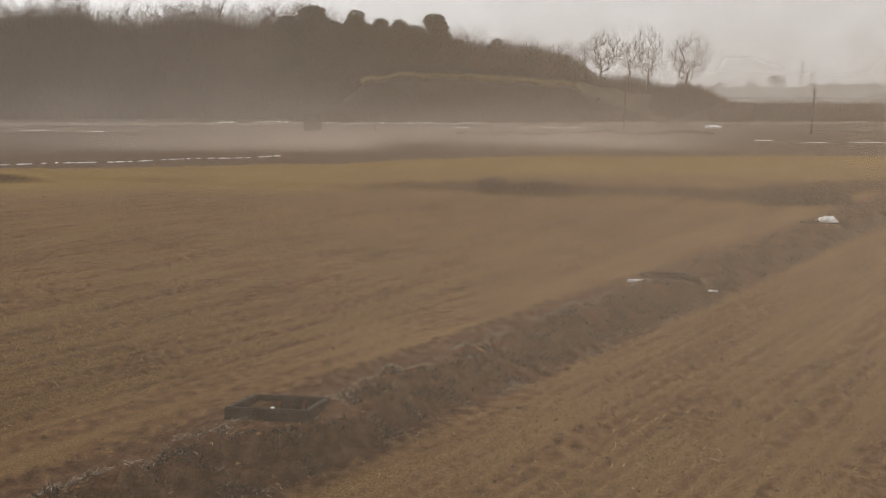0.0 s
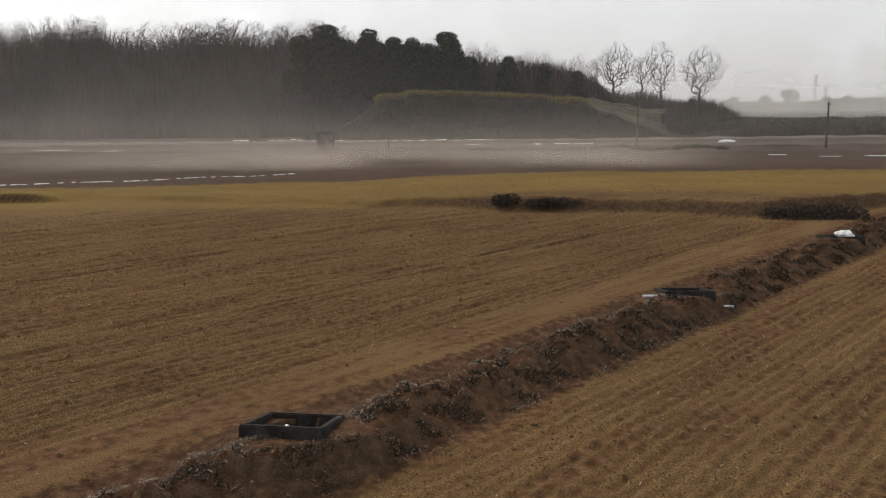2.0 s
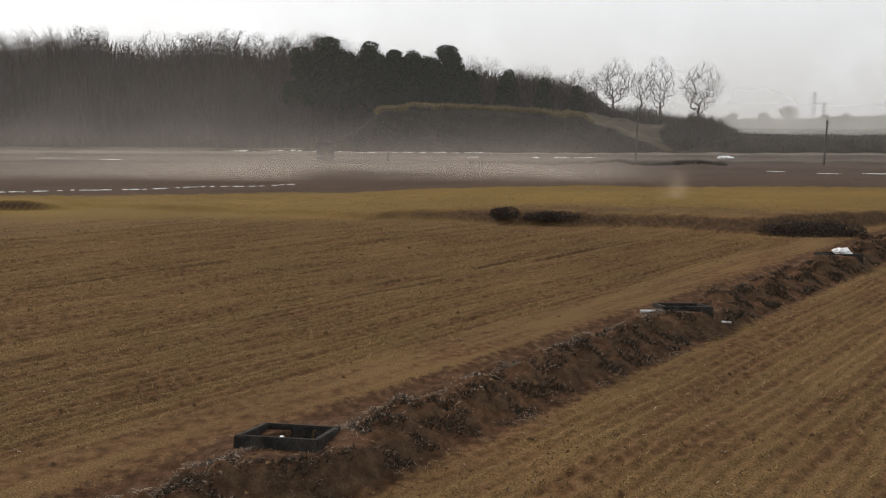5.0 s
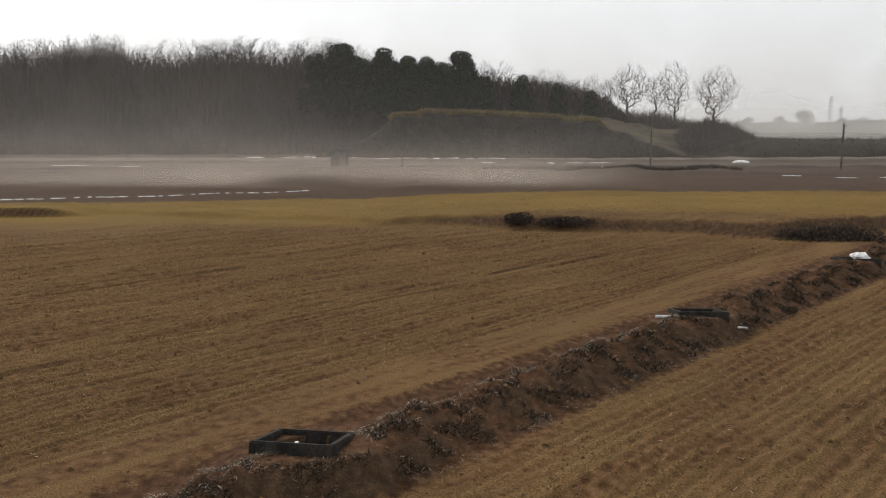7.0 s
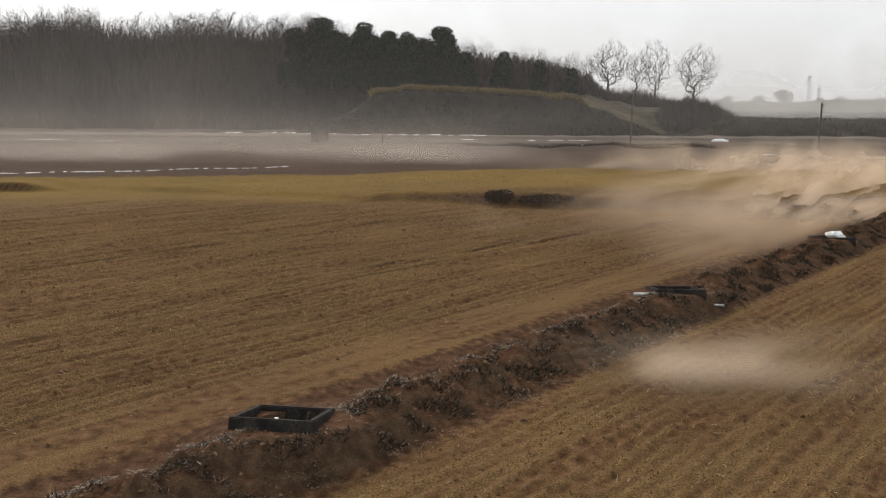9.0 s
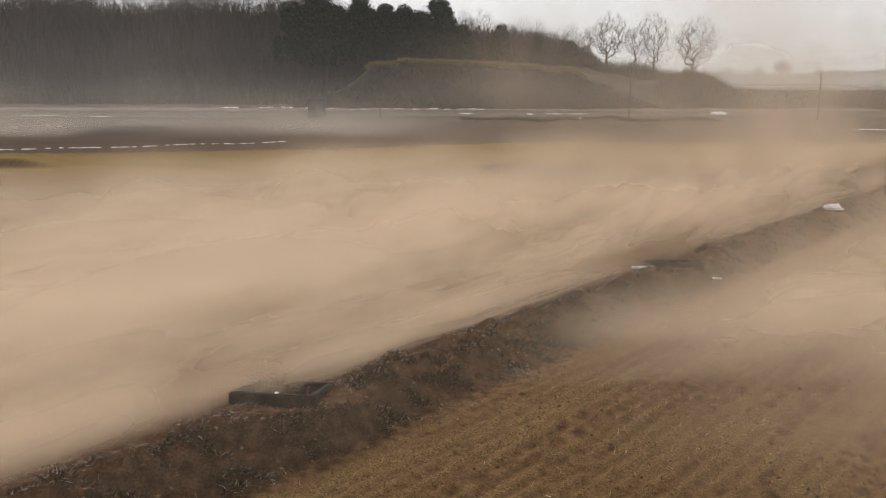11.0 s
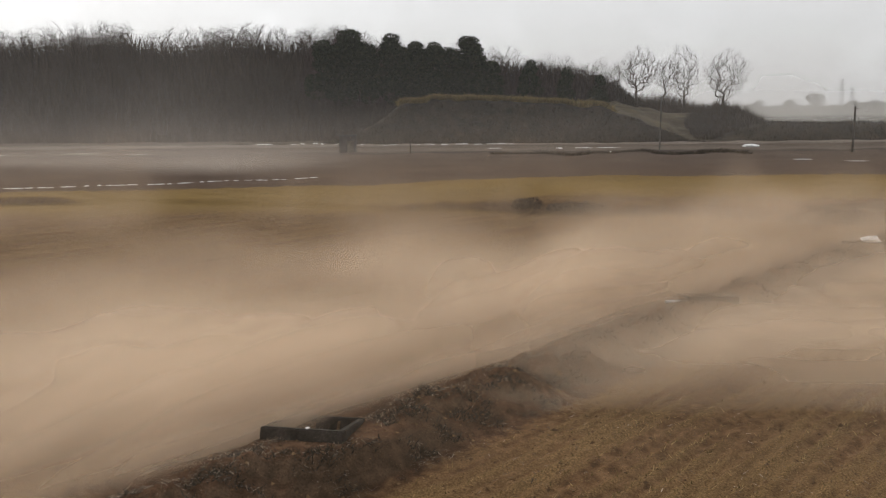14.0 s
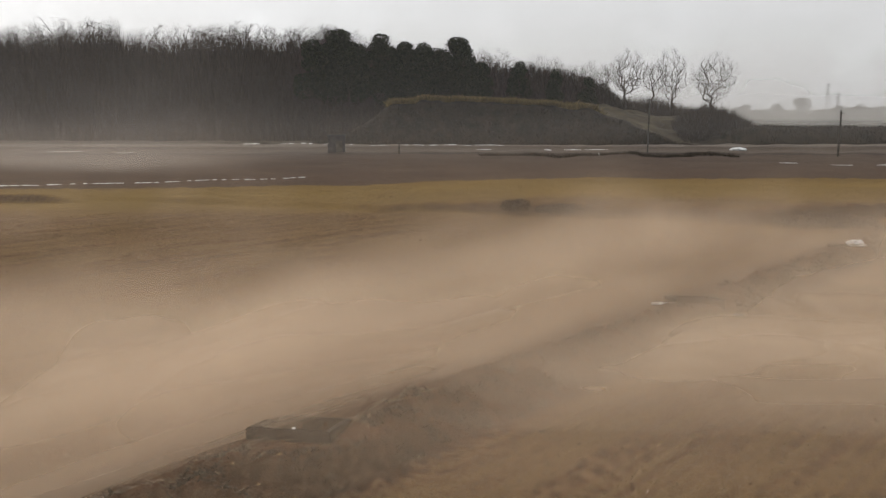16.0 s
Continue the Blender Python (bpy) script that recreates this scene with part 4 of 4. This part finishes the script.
# a small whirl that rises from the wheat and settles again
whirl = tall_cloud("small thin whirl of dust over the wheat", (34.6, 35.2), D_GUST, np.arange(-8, 1.6, 0.25), np.arange(0.45, 3.2, 0.12),
                   lambda a, b: 0.5 * (np.exp(-((a - 0.1 * b) / 0.42) ** 2) * (1 - smooth(b, 1.4, 3.1)) + 0.9 * np.exp(-((b - 0.6) / 0.25) ** 2) * smooth(a, -8, -1) * (1 - smooth(a, 0, 1.2))) * smooth(b, 0.45, 0.62), 0.15)

def wall_cloud(label, walls, mat, span, dens, top=2.2, swell=0.12, floor=0.0):
    """Dust standing in soft upright sheets, each (place across, height, strength); dens takes the place along and across."""
    t = thing("dust_cloud", pose(0, 0, 0), label, "dust", kind="stuff")
    for k, (across, tall, strength) in enumerate(walls):
        def thick(a, b):
            h = tall * (1 + 0.4 * bumps(a, a * 0 + across, 380 + k, 13.0, 2))
            h = np.clip(h, 0.25 * tall, None)
            return strength * dens(a, across) * smooth(b, floor - 0.02, floor + 0.30 * tall) * (1 - smooth(b, floor + 0.45 * h, floor + 1.75 * h))
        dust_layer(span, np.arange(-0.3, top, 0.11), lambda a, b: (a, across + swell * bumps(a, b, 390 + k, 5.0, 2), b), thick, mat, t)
    return t


# the storm over the wider field: moves along the rows, behind the bank's crest
storm = wall_cloud("dense tan dust storm rolling over the sown field", ((7.14, 0.34, 0.5), (7.36, 0.42, 0.55), (7.65, 0.55, 0.6), (8.05, 0.7, 0.66), (8.6, 0.8, 0.7), (9.3, 0.9, 0.72), (10.2, 0.85, 0.66), (11.3, 0.8, 0.56), (12.6, 0.75, 0.44), (14.0, 0.7, 0.32), (15.6, 0.7, 0.22)), D_FIELD, np.arange(-8, 66, 0.5),
                   lambda a, n: smooth(a + 1.5 * bumps(a, a * 0 + n, 341, 7.0), -7, 10) * (1 - 0.45 * smooth(a, 28, 42)) * (1 - smooth(a, 44, 64)), 2.6, 0.07)
# its first rush also reaches the far half of the field
far_storm = wall_cloud("thinner tan dust over the far half of the sown field", ((11.9, 0.9, 0.4), (13.3, 0.9, 0.45), (15.0, 0.9, 0.5), (17.0, 1.0, 0.5), (19.5, 1.0, 0.46), (22.5, 1.0, 0.34), (26.0, 0.9, 0.2)), D_FIELD, np.arange(-8, 60, 0.7),
                       lambda a, n: smooth(a + 2.0 * bumps(a, a * 0 + n, 344, 8.0), -6, 8) * (1 - 0.45 * smooth(a, 18, 30)) * (1 - smooth(a, 30, 46)))
# dust over the nearer field, kept to the low side of the bank
sweep = wall_cloud("low tan dust spread over the nearer field", ((9.4, 0.5, 0.32), (10.1, 0.6, 0.46), (10.9, 0.7, 0.56), (11.8, 0.75, 0.6), (12.9, 0.8, 0.62), (14.2, 0.85, 0.62), (15.8, 0.9, 0.6), (17.8, 0.9, 0.56), (20.2, 0.9, 0.5), (23.0, 0.85, 0.4)), D_FIELD, np.arange(-2, 46, 0.5),
                   lambda a, y: smooth(a + 0.5 * bumps(a, a * 0 + y, 352, 4), (0.679 * y - 7.4) / 0.734, (0.679 * y - 4.2) / 0.734) * (1 - smooth(a, 30, 45)), 2.0, 0.08, -0.26)
# a low wisp that runs ahead of the storm
wisp = flat_cloud("thin low wisp of dust skimming the seed rows", (-0.14, -0.02, 0.12), (0.32, 0.26, 0.18), D_WISP, np.arange(-0.5, 13, 0.4), np.arange(9.2, 15.2, 0.3),
                  lambda a, b: smooth(a + 0.6 * bumps(a, b, 361, 2.5), 0, 2.5) * (1 - smooth(a, 5, 12.5)) * np.exp(-((b - 10.7 - 0.15 * a) / 0.9) ** 2), 0.015)
# the edge of the storm, thin and low, close before the camera
low_veil = tall_cloud("thin low veil of brown dust at the storm's edge", (6.0, 7.4), D_NEAR, np.arange(-14, 70, 0.8), np.arange(-0.4, 3.9, 0.3),
                      lambda a, b: (0.05 + 0.27 * smooth(a, 4, 9) * (1 - smooth(a, 13, 18)) + 0.12 * smooth(a, 39, 46)) * smooth(a, -14, -2) * (1 - smooth(a, 60, 69)) * smooth(b, -0.4, 0.5) * (1 - smooth(b, 1.0, 3.4)), 0.2)
# upright billows that stand out of the storm
billow = tall_cloud("soft upright billows of tan dust in the storm", (13.5, 17.0, 21.0, 25.0), D_BILLOW, np.arange(-12, 60, 0.7), np.arange(-0.1, 4.6, 0.3),
                    lambda a, b: 0.32 * smooth(a + 1.2 * bumps(a, b, 371, 5), -10, 6) * (1 - 0.55 * smooth(a, 22, 34)) * (1 - smooth(a, 40, 60)) * np.exp(-np.clip(b, 0, 6) / 1.3) * smooth(b, -0.1, 0.9) * (1 - smooth(b, 2.6, 4.5)), 0.5)

# standing haze between the fields, the wood and the far hills
haze = thing("dust_haze", pose(0, 0, 0), "standing pale haze over the land", "haze", kind="stuff")
for depth, strength, top in ((75.0, 0.06, 40), (114.0, 0.10, 50), (260.0, 0.5, 90), (480.0, 0.6, 150)):
    w = depth * 1.1
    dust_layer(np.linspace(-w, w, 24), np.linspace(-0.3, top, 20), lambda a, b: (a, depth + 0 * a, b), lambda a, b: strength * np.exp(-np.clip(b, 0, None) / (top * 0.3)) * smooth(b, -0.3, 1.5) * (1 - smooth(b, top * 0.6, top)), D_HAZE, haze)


def motions():
    """All that the wind carries along."""
    walk(near_veil, [(0.0, pose(0, 0, 0)), (8.0, pose(-48, 0, 0)), (16.0, pose(-96, 0, 0))])
    walk(streak, [(0.0, pose(4, 0, 0)), (8.0, pose(-8, 0, 0)), (16.0, pose(-34, 0, 0))])
    walk(drift, [(0.0, pose(0, 0, 0)), (16.0, pose(-40, 0, 0))])
    walk(wood_veil, [(0.0, pose(6, 0, 0)), (16.0, pose(-10, 0, 0))])
    walk(gust, [(0.0, pose(143, 0, 0)), (12.0, pose(-1, 0, 0)), (13.0, pose(-15, 0, 0)), (16.0, pose(-62, 0, 0))])
    walk(whirl, [(0.0, pose(26, 0, -4)), (1.6, pose(21, 0, -4)), (3.0, pose(16.7, 0, 0)), (4.4, pose(12.4, 0, 0)), (6.2, pose(7, 0, -4)), (16.0, pose(5, 0, -4))])

    def along(s, x=0.0, y=0.0):
        return pose(s * U[0] + x, s * U[1] + y, 0, 0, 0, 90 - math.degrees(BANK))
    course = [(8.0, 36), (8.5, 28), (9.0, 22), (9.5, 12), (10.0, 3), (10.5, -5), (11.0, -9.5), (11.5, -13.4), (12.0, -16.2), (12.5, -18.4), (13.0, -20.3), (13.5, -22.0), (14.5, -25.2), (15.25, -27.6), (16.0, -30.0)]
    walk(storm, [(0.0, along(110, 90, -30)), (7.0, along(40, 40, -14)), *((t, along(s)) for t, s in course)])
    walk(far_storm, [(0.0, along(110, 90, -30)), (7.0, along(60, 40, -14)), (9.0, along(36)), (10.0, along(12)), (11.0, along(-5)), (12.0, along(-14)), (13.0, along(-24)), (14.0, along(-36)), (15.0, along(-46)), (16.0, along(-54))])
    walk(sweep, [(0.0, pose(120, 3, 0)), (7.0, pose(40, 3, 0)), (9.0, pose(14, 1.5, 0)), (10.0, pose(6, 0.6, 0)), (11.3, pose(0.5, 0.2, 0)), (13.5, pose(-0.6, 0.0, 0)), (14.5, pose(-0.4, 1.2, 0)), (15.4, pose(-0.4, 1.4, 0)), (16.0, pose(-1.0, -0.2, 0))])
    walk(wisp, [(0.0, pose(40, 0, 0)), (8.0, pose(4.6, 0, 0)), (9.0, pose(1.2, 0, 0)), (11.3, pose(-8, 0, 0)), (16.0, pose(-40, 0, 0))])
    walk(low_veil, [(0.0, pose(110, 0, 0)), (9.0, pose(17, 0, 0)), (11.3, pose(-6, 0, 0)), (16.0, pose(-45, 0, 0))])
    walk(billow, [(0.0, pose(120, 0, 0)), (9.0, pose(31, 0, 0)), (10.0, pose(12, 0, 0)), (11.3, pose(-4, 0, 0)), (16.0, pose(-34, 0, 0))])


motions()
